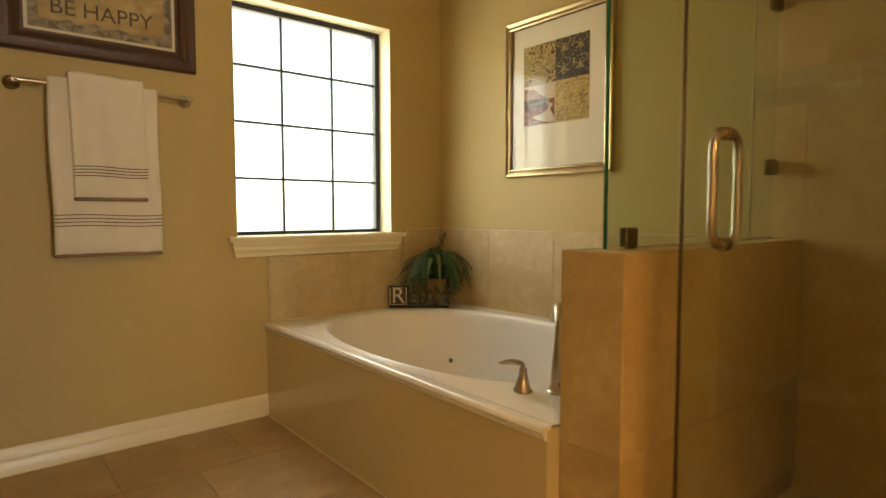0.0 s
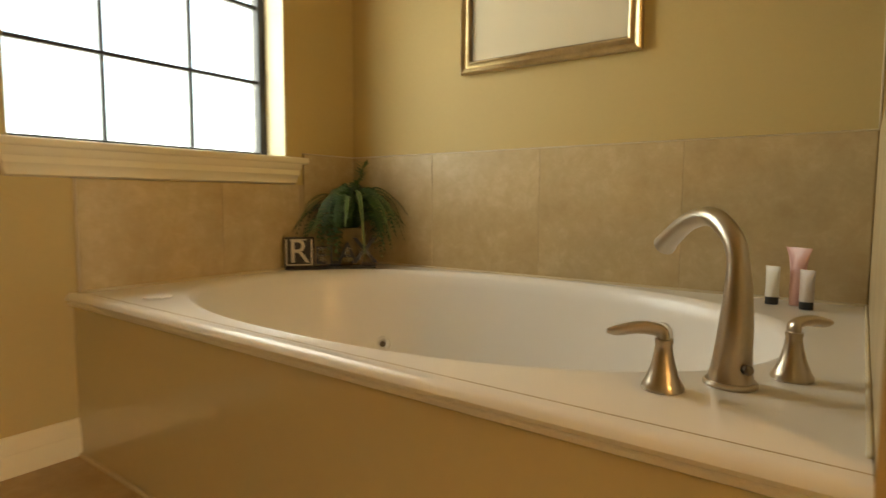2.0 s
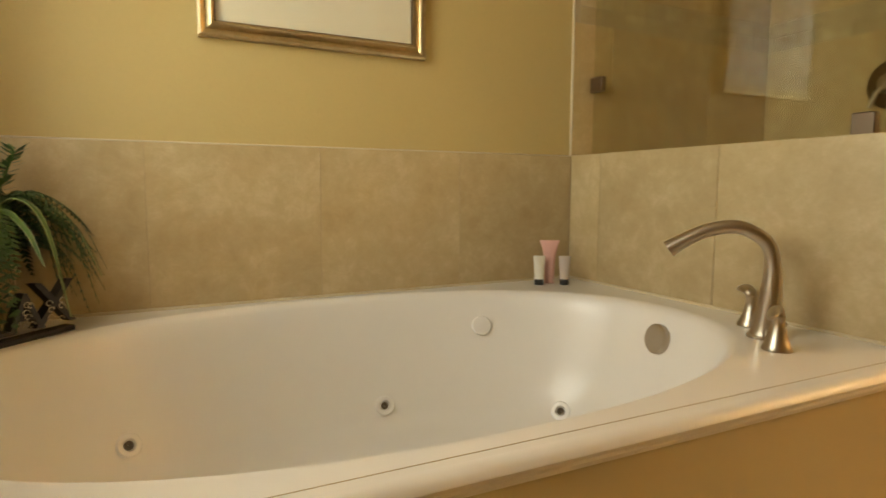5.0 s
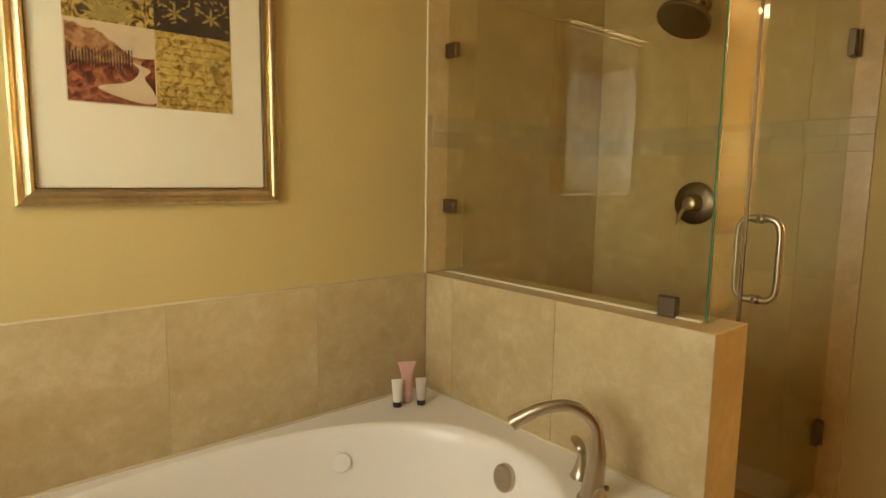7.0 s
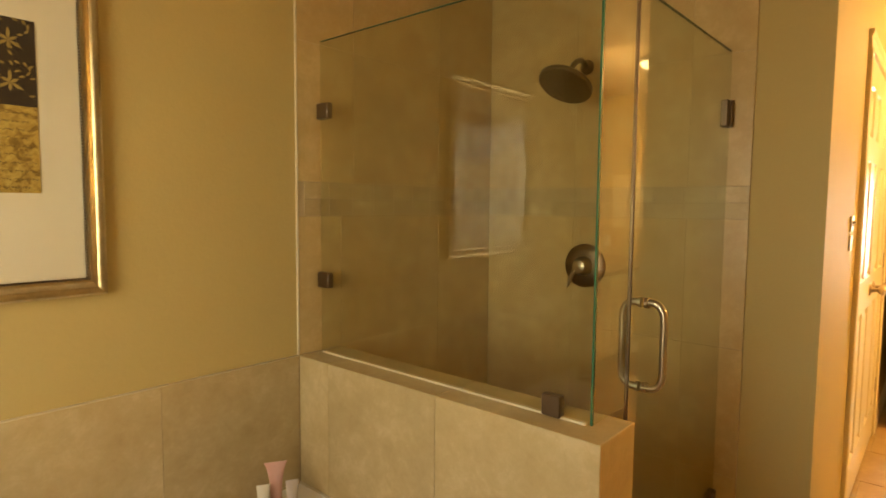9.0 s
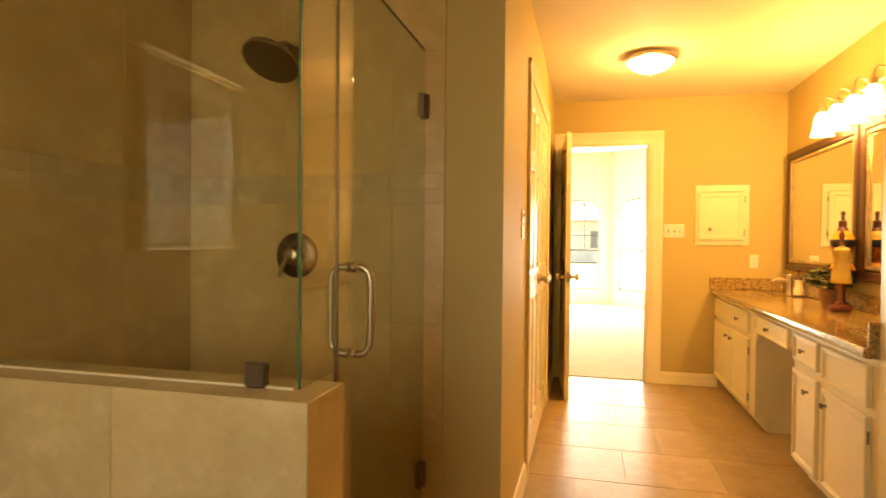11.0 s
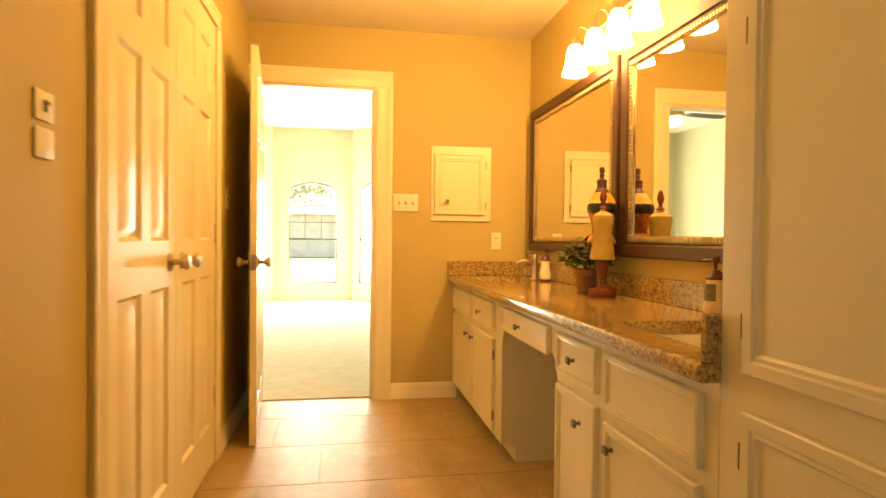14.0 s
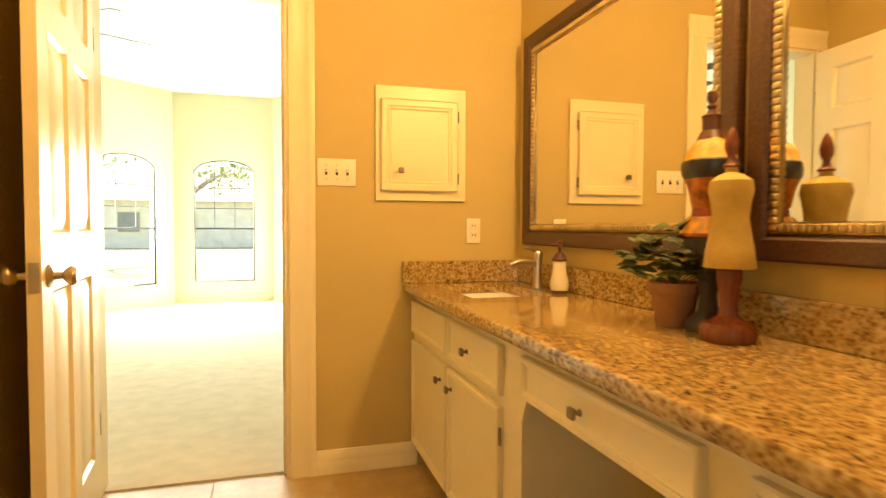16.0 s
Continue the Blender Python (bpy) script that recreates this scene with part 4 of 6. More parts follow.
towel("hand_towel", 0.496, 0.756, 1.052, 1.10, 0.034, "small cream hand towel with brown stripes over the bath towel", (0.09, 0.102, 0.114, 0.126))

# ---------- lettered block sign and fern in the tub's corner ----------
block = thing("word_sign", pose(2.130, 2.626, DZ + 0.001, 0, 0, -43), "distressed black wooden sign of cut-out letters on the tub deck", "sign")
part("base_strip", boxed(-0.17, 0.17, -0.016, 0.016, 0, 0.012, 0.002), BLACKPAINT, block)
rb = part("letter_block", boxed(-0.172, -0.062, -0.020, 0.02, 0.012, 0.122, 0.003), BLACKPAINT, block, "square block with a worn cream border")
bm = bmesh.new()
for x0, x1, z0, z1 in ((-0.166, -0.160, 0.018, 0.116), (-0.074, -0.068, 0.018, 0.116), (-0.158, -0.076, 0.018, 0.022), (-0.150, -0.09, 0.112, 0.116)):
    box(bm, x0, x1, -0.0215, -0.020, z0, z1)
part("worn_border", bm, CREAMPAINT, rb)
letters("letter", "R", 0.128, 0.0015, CREAMPAINT, rb, pose(-0.117, -0.0225, 0.067, 90, 0, 0), "large cream letter")
for ch, x, s in (("E", -0.038, 0.088), ("L", 0.014, 0.092), ("A", 0.062, 0.105), ("X", 0.128, 0.125)):
    letters("letter", ch, s * 1.12, 0.012, BLACKPAINT, block, pose(x, 0.0, 0.012 + s * 0.42, 90, 0, 0))
rnd = random.Random(2)
for x in (-0.045, -0.03, 0.055, 0.07, 0.115, 0.14):
    for k in range(3):
        c = Vector((x + rnd.uniform(-0.008, 0.008), -0.0135, 0.03 + 0.02 * k + rnd.uniform(0, 0.01)))
        pts = [c + Vector((0.009 * math.cos(a * 0.7) * (1 - a / 12), 0, 0.009 * math.sin(a * 0.7) * (1 - a / 12))) for a in range(9)]
        part("painted_scroll", sweep(bmesh.new(), pts, 0.0010, 4), CREAMPAINT, block)

fern = thing("potted_fern", pose(2.282, 2.672, DZ + 0.001), "green fern and spider plant spilling from an aged gold pot", "plant")
part("pot", lathe(bmesh.new(), [(0.042, 0), (0.047, 0.01), (0.058, 0.07), (0.061, 0.12), (0.066, 0.135), (0.066, 0.15), (0.058, 0.152), (0.055, 0.135), (0.001, 0.13)], (0, 0, 0), 28), POTGOLD, fern, "aged gold ceramic pot")
rnd = random.Random(21)


def frond(az, reach, rise, drop, kind, wide=0.026):
    d = Vector((math.cos(az), math.sin(az), 0))
    s = Vector((-math.sin(az), math.cos(az), 0))
    pts = curve_points([Vector((0, 0, 0.14)) + d * 0.015, Vector((0, 0, 0.14 + rise)) + d * reach * 0.35, Vector((0, 0, 0.14 + rise * 0.75)) + d * reach * 0.75, Vector((0, 0, 0.14 + rise * 0.4 - drop)) + d * reach], 8)
    n = len(pts)
    bm = bmesh.new()
    if kind == "blade":
        for edge, lo, hi, dz in ((0, -0.55, 0.55, 0.0),):
            a = [(bm.verts.new(p + s * (lo * wide * math.sin(math.pi * (0.1 + 0.88 * k / (n - 1))))), bm.verts.new(p + Vector((0, 0, 0.003))), bm.verts.new(p + s * (hi * wide * math.sin(math.pi * (0.1 + 0.88 * k / (n - 1)))))) for k, p in enumerate(pts)]
            for u, v in zip(a, a[1:]):
                bm.faces.new((u[0], u[1], v[1], v[0]))
                bm.faces.new((u[1], u[2], v[2], v[1]))
        leaf = part("leaf", bm, LEAFPALE, fern, "long arching leaf with pale edges")
        bm = bmesh.new()
        for sg in (-1, 1):
            e = [p + s * (sg * 0.55 * wide * math.sin(math.pi * (0.1 + 0.88 * k / (n - 1)))) + Vector((0, 0, 0.0005)) for k, p in enumerate(pts)]
            sweep(bm, e, 0.0011, 4)
        part("leaf_edge", bm, LEAFCREAM, leaf)
        return
    sweep(bm, pts, [0.0016 * (1 - 0.7 * k / n) for k in range(n)], 4)
    M = 26
    for k in range(2, M):
        f = k / M * (n - 1)
        i = min(int(f), n - 2)
        p = pts[i].lerp(pts[i + 1], f - i)
        t = (pts[i + 1] - pts[i]).normalized()
        L = wide * (math.sin(math.pi * (0.12 + 0.86 * k / M)) ** 0.8)
        for sg in (-1, 1):
            q = (s * sg + t * 0.35 + Vector((0, 0, -0.25))).normalized()
            a, b, c, e = p + t * 0.0035, p + q * L * 0.55 + t * 0.0035, p + q * L, p + q * L * 0.5 - t * 0.003
            bm.faces.new([bm.verts.new(v) for v in (a, b, c, e, p - t * 0.003)])
    part("frond", bm, LEAF, fern)


toward = math.atan2(-1, -0.72)
for k in range(64):
    az = toward + rnd.uniform(-1.75, 1.75)
    spread = abs(az - toward)
    if spread < 0.42:
        az = toward + math.copysign(0.42 + 0.5 * spread, az - toward)
    frond(az, rnd.uniform(0.15, 0.25) * (0.62 if spread > 1.5 else 1), rnd.uniform(0.05, 0.17), rnd.uniform(0.02, 0.155), "fern", rnd.uniform(0.024, 0.036))
for k in range(26):
    frond(toward + rnd.uniform(-2.2, 2.2), rnd.uniform(0.05, 0.10), rnd.uniform(0.10, 0.19), rnd.uniform(-0.07, 0.03), "fern", 0.022)
for az, reach, rise, drop in ((-0.25, 0.22, 0.13, 0.03), (0.55, 0.23, 0.14, 0.08), (0.1, 0.20, 0.15, 0.16), (-0.8, 0.23, 0.14, 0.06), (1.25, 0.22, 0.13, 0.09), (-1.3, 0.23, 0.13, 0.04), (0.85, 0.22, 0.15, 0.05)):
    frond(toward + az, reach, rise, drop, "blade", 0.015)
bm = bmesh.new()
stem = curve_points([(0.0, 0.0, 0.13), (0.0, -0.02, 0.24), (-0.004, -0.05, 0.33), (0.004, -0.075, 0.40)], 10)
for k, c in enumerate(stem[8:]):
    for a in (k * 2.4, k * 2.4 + 2.1, k * 2.4 + 4.2):
        d = Vector((math.cos(a), math.sin(a), rnd.uniform(0.2, 0.8)))
        s = Vector((-math.sin(a), math.cos(a), 0))
        L = rnd.uniform(0.6, 1.0)
        bm.faces.new([bm.verts.new(v) for v in (c, c + d * 0.018 * L + s * 0.008, c + d * 0.040 * L, c + d * 0.018 * L - s * 0.008)])
sweep(bm, stem, 0.0025, 6)
part("upright_sprig", bm, LEAFPALE, fern, "upright leafy sprig")

# ---------- shower ----------
shower_floor = structure("floor_shower", boxed(HWX + 0.1, XE, YSH, HW0, -0.004, 0.03), STILE, "tan tiled shower floor", "shower floor")
structure("floor_curb", boxed(HWX + 0.005, HWX + 0.1, YSH, HW0 + 0.011, -0.004, 0.10, 0.004), STILE, "tiled shower curb", "shower curb")
GX, GYW, GT = 1.372, 0.886, 1.950
glass = thing("shower_glass", pose(0, 0, HWZ), "fixed clear glass panel on the half wall with metal clips", "shower glass")
p = part("pane", boxed(GX, 2.378, GYW - 0.004, GYW + 0.004, 0.003, GT - HWZ), GLASS, glass)
p.visible_shadow = False
p = part("pane", boxed(GX - 0.004, GX + 0.004, 0.706, GYW - 0.0045, 0.003, GT - HWZ), GLASS, glass)
p.visible_shadow = False
part("glass_edge", boxed(GX - 0.005, GX - 0.0005, GYW - 0.0044, GYW + 0.0044, 0.003, GT - HWZ), EDGEGLASS, glass, "green polished glass edge")
part("glass_edge", boxed(GX, 2.378, GYW - 0.0042, GYW + 0.0042, GT - HWZ, GT - HWZ + 0.0012), EDGEGLASS, glass)
for x, z in ((2.376, 1.156), (2.376, 1.722)):
    c = part("clip", boxed(x - 0.045, x + 0.014, GYW - 0.012, GYW + 0.012, z - 0.026 - HWZ, z + 0.026 - HWZ, 0.003), BRONZE, glass, "square dark metal clip")
part("clip", boxed(1.447, 1.499, GYW - 0.012, GYW + 0.012, 0.001, 0.055, 0.003), BRONZE, glass, "square dark metal clip")
part("bottom_seal", boxed(GX + 0.01, 2.37, GYW - 0.006, GYW + 0.006, 0.0005, 0.006), CAULK, glass)

sdoor = thing("shower_door", pose(GX, 0, 0.10), "clear glass shower door with a looped metal handle", "shower door")
D0, D1 = YSH + 0.012, 0.69
p = part("pane", boxed(-0.004, 0.004, D0, D1, 0.012, GT - 0.10), GLASS, sdoor)
p.visible_shadow = False
part("edge_seal", boxed(-0.005, 0.005, D1 + 0.0005, D1 + 0.006, 0.012, GT - 0.10, 0.001), BRONZE, sdoor, "dark metal edge strip")
part("glass_edge", boxed(-0.0042, 0.0042, D0, D1, GT - 0.10, GT - 0.099), EDGEGLASS, sdoor)
for z in (1.735, 0.345):
    h = part("hinge", boxed(-0.012, 0.012, D0 - 0.011, D0 + 0.05, z - 0.145, z - 0.055, 0.003), BRONZE, sdoor, "dark metal hinge")
    part("hinge_knuckle", rod(bmesh.new(), (-0.013, D0 + 0.012, z - 0.145), (-0.013, D0 + 0.012, z - 0.055), 0.006, 10), BRONZE, h)
for s in (-1, 1):
    y, z0, z1 = 0.600, 0.832, 1.060
    pts = curve_points([(s * 0.005, y, z0), (s * 0.03, y, z0), (s * 0.048, y, z0 + 0.012), (s * 0.056, y, z0 + 0.04), (s * 0.056, y, (z0 + z1) / 2), (s * 0.056, y, z1 - 0.04), (s * 0.048, y, z1 - 0.012), (s * 0.03, y, z1), (s * 0.005, y, z1)], 5)
    h = part("handle", sweep(bmesh.new(), pts, 0.0095, 14), NICKEL, sdoor, "looped brushed metal pull")
    for z in (z0, z1):
        part("collar", rod(bmesh.new(), (s * 0.0045, y, z), (s * 0.014, y, z), 0.014, 16), NICKEL, h)

head = thing("rain_shower", pose(1.915, YSH + 0.009, 1.975), "round dark metal rain shower on a short arm", "shower")
turn = Vector((0.1, 0.5, -0.86)).normalized().to_track_quat("Z", "Y").to_matrix()
part("wall_flange", lathe(bmesh.new(), [(0.03, 0), (0.03, 0.004), (0.02, 0.016), (0.011, 0.022)], (0, 0, 0), 24, turn=Matrix.Rotation(radians(-90), 3, "X")), BRONZE, head)
part("arm", sweep(bmesh.new(), curve_points([(0, 0.01, 0), (-0.015, 0.08, 0.01), (-0.05, 0.20, -0.03), (-0.075, 0.29, -0.09)], 6), 0.0105, 14), BRONZE, head)
fc = Vector((-0.085, 0.32, -0.125))
bm = lathe(bmesh.new(), [(0.014, -0.05), (0.017, -0.035), (0.03, -0.022), (0.09, -0.008), (0.099, 0.0), (0.099, 0.012), (0.094, 0.016), (0.001, 0.017)], fc, 40, turn=turn)
plate = part("spray_plate", bm, BRONZE, head)
bm = bmesh.new()
for rr, n in ((0.02, 6), (0.042, 12), (0.064, 18), (0.083, 24)):
    for k in range(n):
        a = 2 * math.pi * k / n
        q = fc + turn @ Vector((rr * math.cos(a), rr * math.sin(a), 0.017))
        lathe(bm, [(0.0032, 0), (0.0022, 0.003)], q, 6, turn=turn)
part("nozzles", bm, KNOBMETAL, plate)

valve = thing("shower_valve", pose(1.900, YSH + 0.009, 1.168), "round brushed metal shower valve with a lever", "shower valve")
tv = Matrix.Rotation(radians(-90), 3, "X")
part("escutcheon", lathe(bmesh.new(), [(0.09, 0), (0.09, 0.006), (0.084, 0.011), (0.06, 0.014), (0.045, 0.017)], (0, 0, 0), 40, turn=tv), BRONZE, valve)
part("hub", lathe(bmesh.new(), [(0.04, 0.014), (0.04, 0.03), (0.03, 0.05), (0.028, 0.062), (0.02, 0.066)], (0, 0, 0), 28, turn=tv), NICKEL, valve)
part("lever", sweep(bmesh.new(), [(0.0, 0.055, 0.0), (0.03, 0.058, -0.035), (0.048, 0.06, -0.085)], [0.011, 0.009, 0.007], 12), NICKEL, valve)
# ---------- panelled doors ----------
def panel_door(name, m, w, h, label, rows, columns, t=0.035, group=""):
    """A panelled door leaf: local x along its width from the hinge, y its thickness, z up."""
    root = tagged(new(name), label, "door", group, "structure")
    root.matrix_world = m
    st, mid = 0.105 * w / 0.75, 0.10 * w / 0.75
    cw = (w - 2 * st - (columns - 1) * mid) / columns
    part("stile", boxed(0, st, -t / 2, t / 2, 0, h), TRIM, root)
    part("stile", boxed(w - st, w, -t / 2, t / 2, 0, h), TRIM, root)
    for c in range(1, columns):
        x = st + c * cw + (c - 1) * mid
        part("stile", boxed(x, x + mid, -t / 2, t / 2, 0, h), TRIM, root)
    zs = [0.0] + [v for r in rows for v in r] + [h]
    for c in range(columns):
        x0 = st + c * (cw + mid)
        for z0, z1 in zip(zs[::2], zs[1::2]):
            part("rail", boxed(x0, x0 + cw, -t / 2, t / 2, z0, z1), TRIM, root)
    for c in range(columns):
        x0 = st + c * (cw + mid)
        for z0, z1 in rows:
            bm = bmesh.new()
            loops = []
            g = [(0.0, t / 2), (0.012, t / 2 - 0.012), (0.02, t / 2 - 0.012), (0.045, t / 2 - 0.004)]
            for sg in (-1, 1):
                prev = None
                for d, y in g:
                    lp = [bm.verts.new((x, sg * y, z)) for x, z in ((x0 + d, z0 + d), (x0 + cw - d, z0 + d), (x0 + cw - d, z1 - d), (x0 + d, z1 - d))]
                    if prev:
                        bridge(bm, prev, lp)
                    prev = lp
                bm.faces.new(prev)
            part("panel", bm, TRIM, root)
    return root


def door_knob(root, x, z, sides=(-1, 1), t=0.035):
    for s in sides:
        turn = Matrix.Rotation(radians(-90 * s), 3, "X")
        part("door_knob", lathe(bmesh.new(), [(0.032, 0), (0.032, 0.004), (0.024, 0.009), (0.011, 0.014), (0.010, 0.034), (0.02, 0.042), (0.027, 0.052), (0.027, 0.06), (0.02, 0.068), (0.001, 0.07)], (x, s * t / 2, z), 28, turn=turn), NICKEL, root, "round satin nickel knob")


ROWS6 = [(0.20, 0.90), (1.06, 1.62), (1.73, 1.95)]
# bedroom door, swung into the bathroom towards the closet wall
ang = math.degrees(math.atan2(0.845, -0.082))
leaf = panel_door("door_1", pose(0.990, YS + 0.03, 0.012, 0, 0, ang), 0.80, 2.055, "cream six-panel bedroom door standing open", ROWS6, 2)
door_knob(leaf, 0.735, 0.945)
part("latch_plate", boxed(0.7995, 0.8015, -0.013, 0.013, 0.905, 0.985), NICKEL, leaf, "satin nickel latch plate")
for z in (0.30, 1.05, 1.80):
    part("hinge", boxed(-0.012, 0.0, -0.018, 0.02, z - 0.045, z + 0.045, 0.002), NICKEL, leaf)
# closet doors, closed
cw = (CL1 - CL0) / 2 - 0.003
left = panel_door("door_closet", pose(XC + 0.012, CL1 - 0.002, 0.012, 0, 0, -90), cw, CLZ - 0.016, "cream six-panel closet door, shut", ROWS6, 2, group="closet doors")
right = panel_door("door_closet", pose(XC + 0.012, CL0 + 0.002, 0.012, 0, 0, 90), cw, CLZ - 0.016, "cream six-panel closet door, shut", ROWS6, 2, group="closet doors")
door_knob(left, cw - 0.075, 0.985, (-1,))
door_knob(right, cw - 0.075, 0.985, (1,))
for d, s in ((left, -1), (right, 1)):
    for z in (0.32, 1.09, 1.85):
        part("hinge", boxed(-0.004, 0.012, s * 0.0175, s * 0.024, z - 0.045, z + 0.045, 0.002), KNOBMETAL if s < 0 else NICKEL, d, "butt hinge")
bm = bmesh.new()
box(bm, XC + 0.034, XC + 0.1, CL0, CL1, 0, CLZ)
structure("trim_closet_back", bm, TRIM, "cream backing behind the closet doors", "door lining")


# ---------- small wall fittings ----------
def wall_plate(name, m, w, h, label, toggles=0, outlet=False, rocker=False):
    """A plate on a wall: local x along it, z up, facing -y."""
    root = thing(name, m, label, "outlet" if outlet else "switch")
    part("plate", boxed(-w / 2, w / 2, -0.006, 0, -h / 2, h / 2, 0.003, 2), PLATE, root)
    for k in range(toggles):
        x = (k - (toggles - 1) / 2) * 0.046
        bm = boxed(x - 0.005, x + 0.005, -0.008, -0.006, -0.012, 0.012)
        part("switch_slot", bm, SLOT if not rocker else PLATE, root)
        part("toggle", boxed(x - 0.0035, x + 0.0035, -0.017, -0.007, 0.001, 0.009, 0.001), PLATE, root)
        for z in (-0.03, 0.03):
            part("screw", lathe(bmesh.new(), [(0.003, 0), (0.002, 0.0015)], (x, -0.0058, z), 10, turn=Matrix.Rotation(radians(90), 3, "X")), NICKEL, root)
    if outlet:
        for z in (-0.021, 0.021):
            f = part("socket", boxed(-0.016, 0.016, -0.0085, -0.006, z - 0.014, z + 0.014, 0.003), PLATE, root)
            bm = boxed(-0.008, -0.005, -0.0092, -0.008, z - 0.003, z + 0.008)
            box(bm, 0.005, 0.008, -0.0092, -0.008, z - 0.003, z + 0.008)
            part("slots", bm, SLOT, f)
    return root


SOUTH = lambda x, z: pose(x, YS + 0.0005, z, 0, 0, 180)
wall_plate("light_switch", SOUTH(0.045, 1.331), 0.166, 0.118, "ivory triple switch plate beside the bedroom door", 3)
wall_plate("power_outlet", SOUTH(-0.588, 1.077), 0.068, 0.115, "ivory double outlet over the vanity", 0, True)
CW = lambda y, z: pose(XC - 0.0005, y, z, 0, 0, -90)
wall_plate("light_switch", CW(-0.725, 1.352), 0.075, 0.062, "small ivory wall switch, upper of two", 1)
wall_plate("thermostat", CW(-0.725, 1.276), 0.075, 0.062, "small ivory wall control, lower of two")
wall_plate("light_switch", CW(-2.62, 1.29), 0.07, 0.115, "ivory switch plate behind the open door", 1)


# raised-frame cabinet fronts, used for doors and drawers
def front(parent, name, m, w, h, t=0.021, border=0.05, label="", knob=None, hinges=()):
    """A front with a moulded border: local x along, z up, facing -y."""
    bm = bmesh.new()
    loops = [(0, 0), (0, t - 0.004), (0.004, t), (border * 0.45, t), (border * 0.52, t - 0.005), (border * 0.66, t - 0.0035), (border * 0.76, t - 0.009), (border, t - 0.0095)]
    prev = None
    for d, y in loops:
        d = min(d, h / 2 - 0.004)
        lp = [bm.verts.new((x, -y, z)) for x, z in ((d, d), (w - d, d), (w - d, h - d), (d, h - d))]
        if prev:
            bridge(bm, prev, lp)
        else:
            bm.faces.new(list(reversed(lp)))
        prev = lp
    bm.faces.new(prev)
    ob = part(name, bm, CABPAINT, parent, label)
    ob.matrix_basis = m
    if knob:
        kx, kz = knob
        bm = lathe(bmesh.new(), [(0.008, 0), (0.008, 0.002), (0.005, 0.005), (0.005, 0.016)], (kx, -t + 0.002, kz), 14, turn=Matrix.Rotation(radians(90), 3, "X"))
        box(bm, kx - 0.0125, kx + 0.0125, -t - 0.024, -t - 0.013, kz - 0.0125, kz + 0.0125, 0.003)
        part("knob", bm, KNOBMETAL, ob, "square pewter knob")
    for hx, hz in hinges:
        part("hinge", rod(bmesh.new(), (hx, -t * 0.6, hz - 0.025), (hx, -t * 0.6, hz + 0.025), 0.005, 8), KNOBMETAL, ob, "small dark hinge")
    return ob


# recessed cupboard in the wall
hatch = thing("wall_cabinet", SOUTH(-0.334, 1.213), "cream painted cupboard door set in the wall", "cabinet")
bm = bmesh.new()
W2, H2 = 0.209, 0.508
for x0, x1, z0, z1 in ((-W2, -W2 + 0.055, 0, H2), (W2 - 0.055, W2, 0, H2), (-W2 + 0.055, W2 - 0.055, 0, 0.055), (-W2 + 0.055, W2 - 0.055, H2 - 0.055, H2)):
    box(bm, x0, x1, -0.014, 0, z0, z1)
part("surround", bm, CABPAINT, hatch)
front(hatch, "door", pose(-W2 + 0.022, -0.014, 0.042), 0.318 + 0.035, 0.405, knob=(0.085, 0.09), border=0.06, hinges=((0.356, 0.06), (0.356, 0.34)))

# ---------- vanity ----------
VX, CXF, CTZ = -0.305, -0.252, 0.838        # face of the cabinets, front edge and top of the counter
WEST = lambda y, z: pose(VX, y, z, 0, 0, 90)     # fronts facing the room: local x runs to the north


def vanity_base(y0, y1, label, fronts):
    root = thing("vanity_cabinet", pose(VX, y0, 0), label, "cabinet", "vanity cabinets")
    d = XW - VX + 0.001
    w = y1 - y0
    part("side_panel", boxed(d, -0.02, 0, 0.018, 0.09, 0.796), CABPAINT, root)
    part("side_panel", boxed(d, -0.02, w - 0.018, w, 0.09, 0.796), CABPAINT, root)
    part("bottom_panel", boxed(d, -0.02, 0.018, w - 0.018, 0.09, 0.108), CABPAINT, root)
    part("face_frame", boxed(-0.02, 0, 0, w, 0.09, 0.796), CABPAINT, root)
    part("toe_kick", boxed(d, -0.075, 0, w, 0.0, 0.09), CABPAINT, root)
    for kind, a, b, z0, z1, knob, hinge in fronts:
        hs = ()
        if hinge:
            hx = (b - a) + 0.003 if hinge > 0 else -0.003
            hs = ((hx, 0.08), (hx, z1 - z0 - 0.08))
        front(root, kind, pose(0, a - y0, z0, 0, 0, 90), b - a, z1 - z0, knob=knob and (knob[0] - a, knob[1] - z0), hinges=hs, border=0.045 if z1 - z0 > 0.3 else 0.034)
    return root


vanity_base(YS + 0.001, -2.13, "cream vanity cabinet with drawer fronts over two doors", [
    ("drawer_front", -3.30, -2.775, 0.62, 0.765, None, 0), ("drawer_front", -2.745, -2.255, 0.62, 0.765, (-2.52, 0.69), 0),
    ("door", -3.30, -2.775, 0.115, 0.585, (-2.83, 0.52), 0), ("door", -2.745, -2.255, 0.115, 0.585, (-2.69, 0.52), 1)])
vanity_base(-1.39, -0.487, "cream vanity cabinet under the near sink", [
    ("drawer_front", -1.365, -1.045, 0.625, 0.765, (-1.205, 0.695), 0), ("false_front", -0.985, -0.535, 0.60, 0.765, None, 0),
    ("door", -1.365, -1.045, 0.115, 0.585, (-1.15, 0.505), 0), ("door", -0.985, -0.535, 0.115, 0.565, (-0.925, 0.50), 1)])
knee = thing("dressing_table", pose(VX, -2.13, 0.64), "cream dressing table drawer over an open knee space", "dressing table")
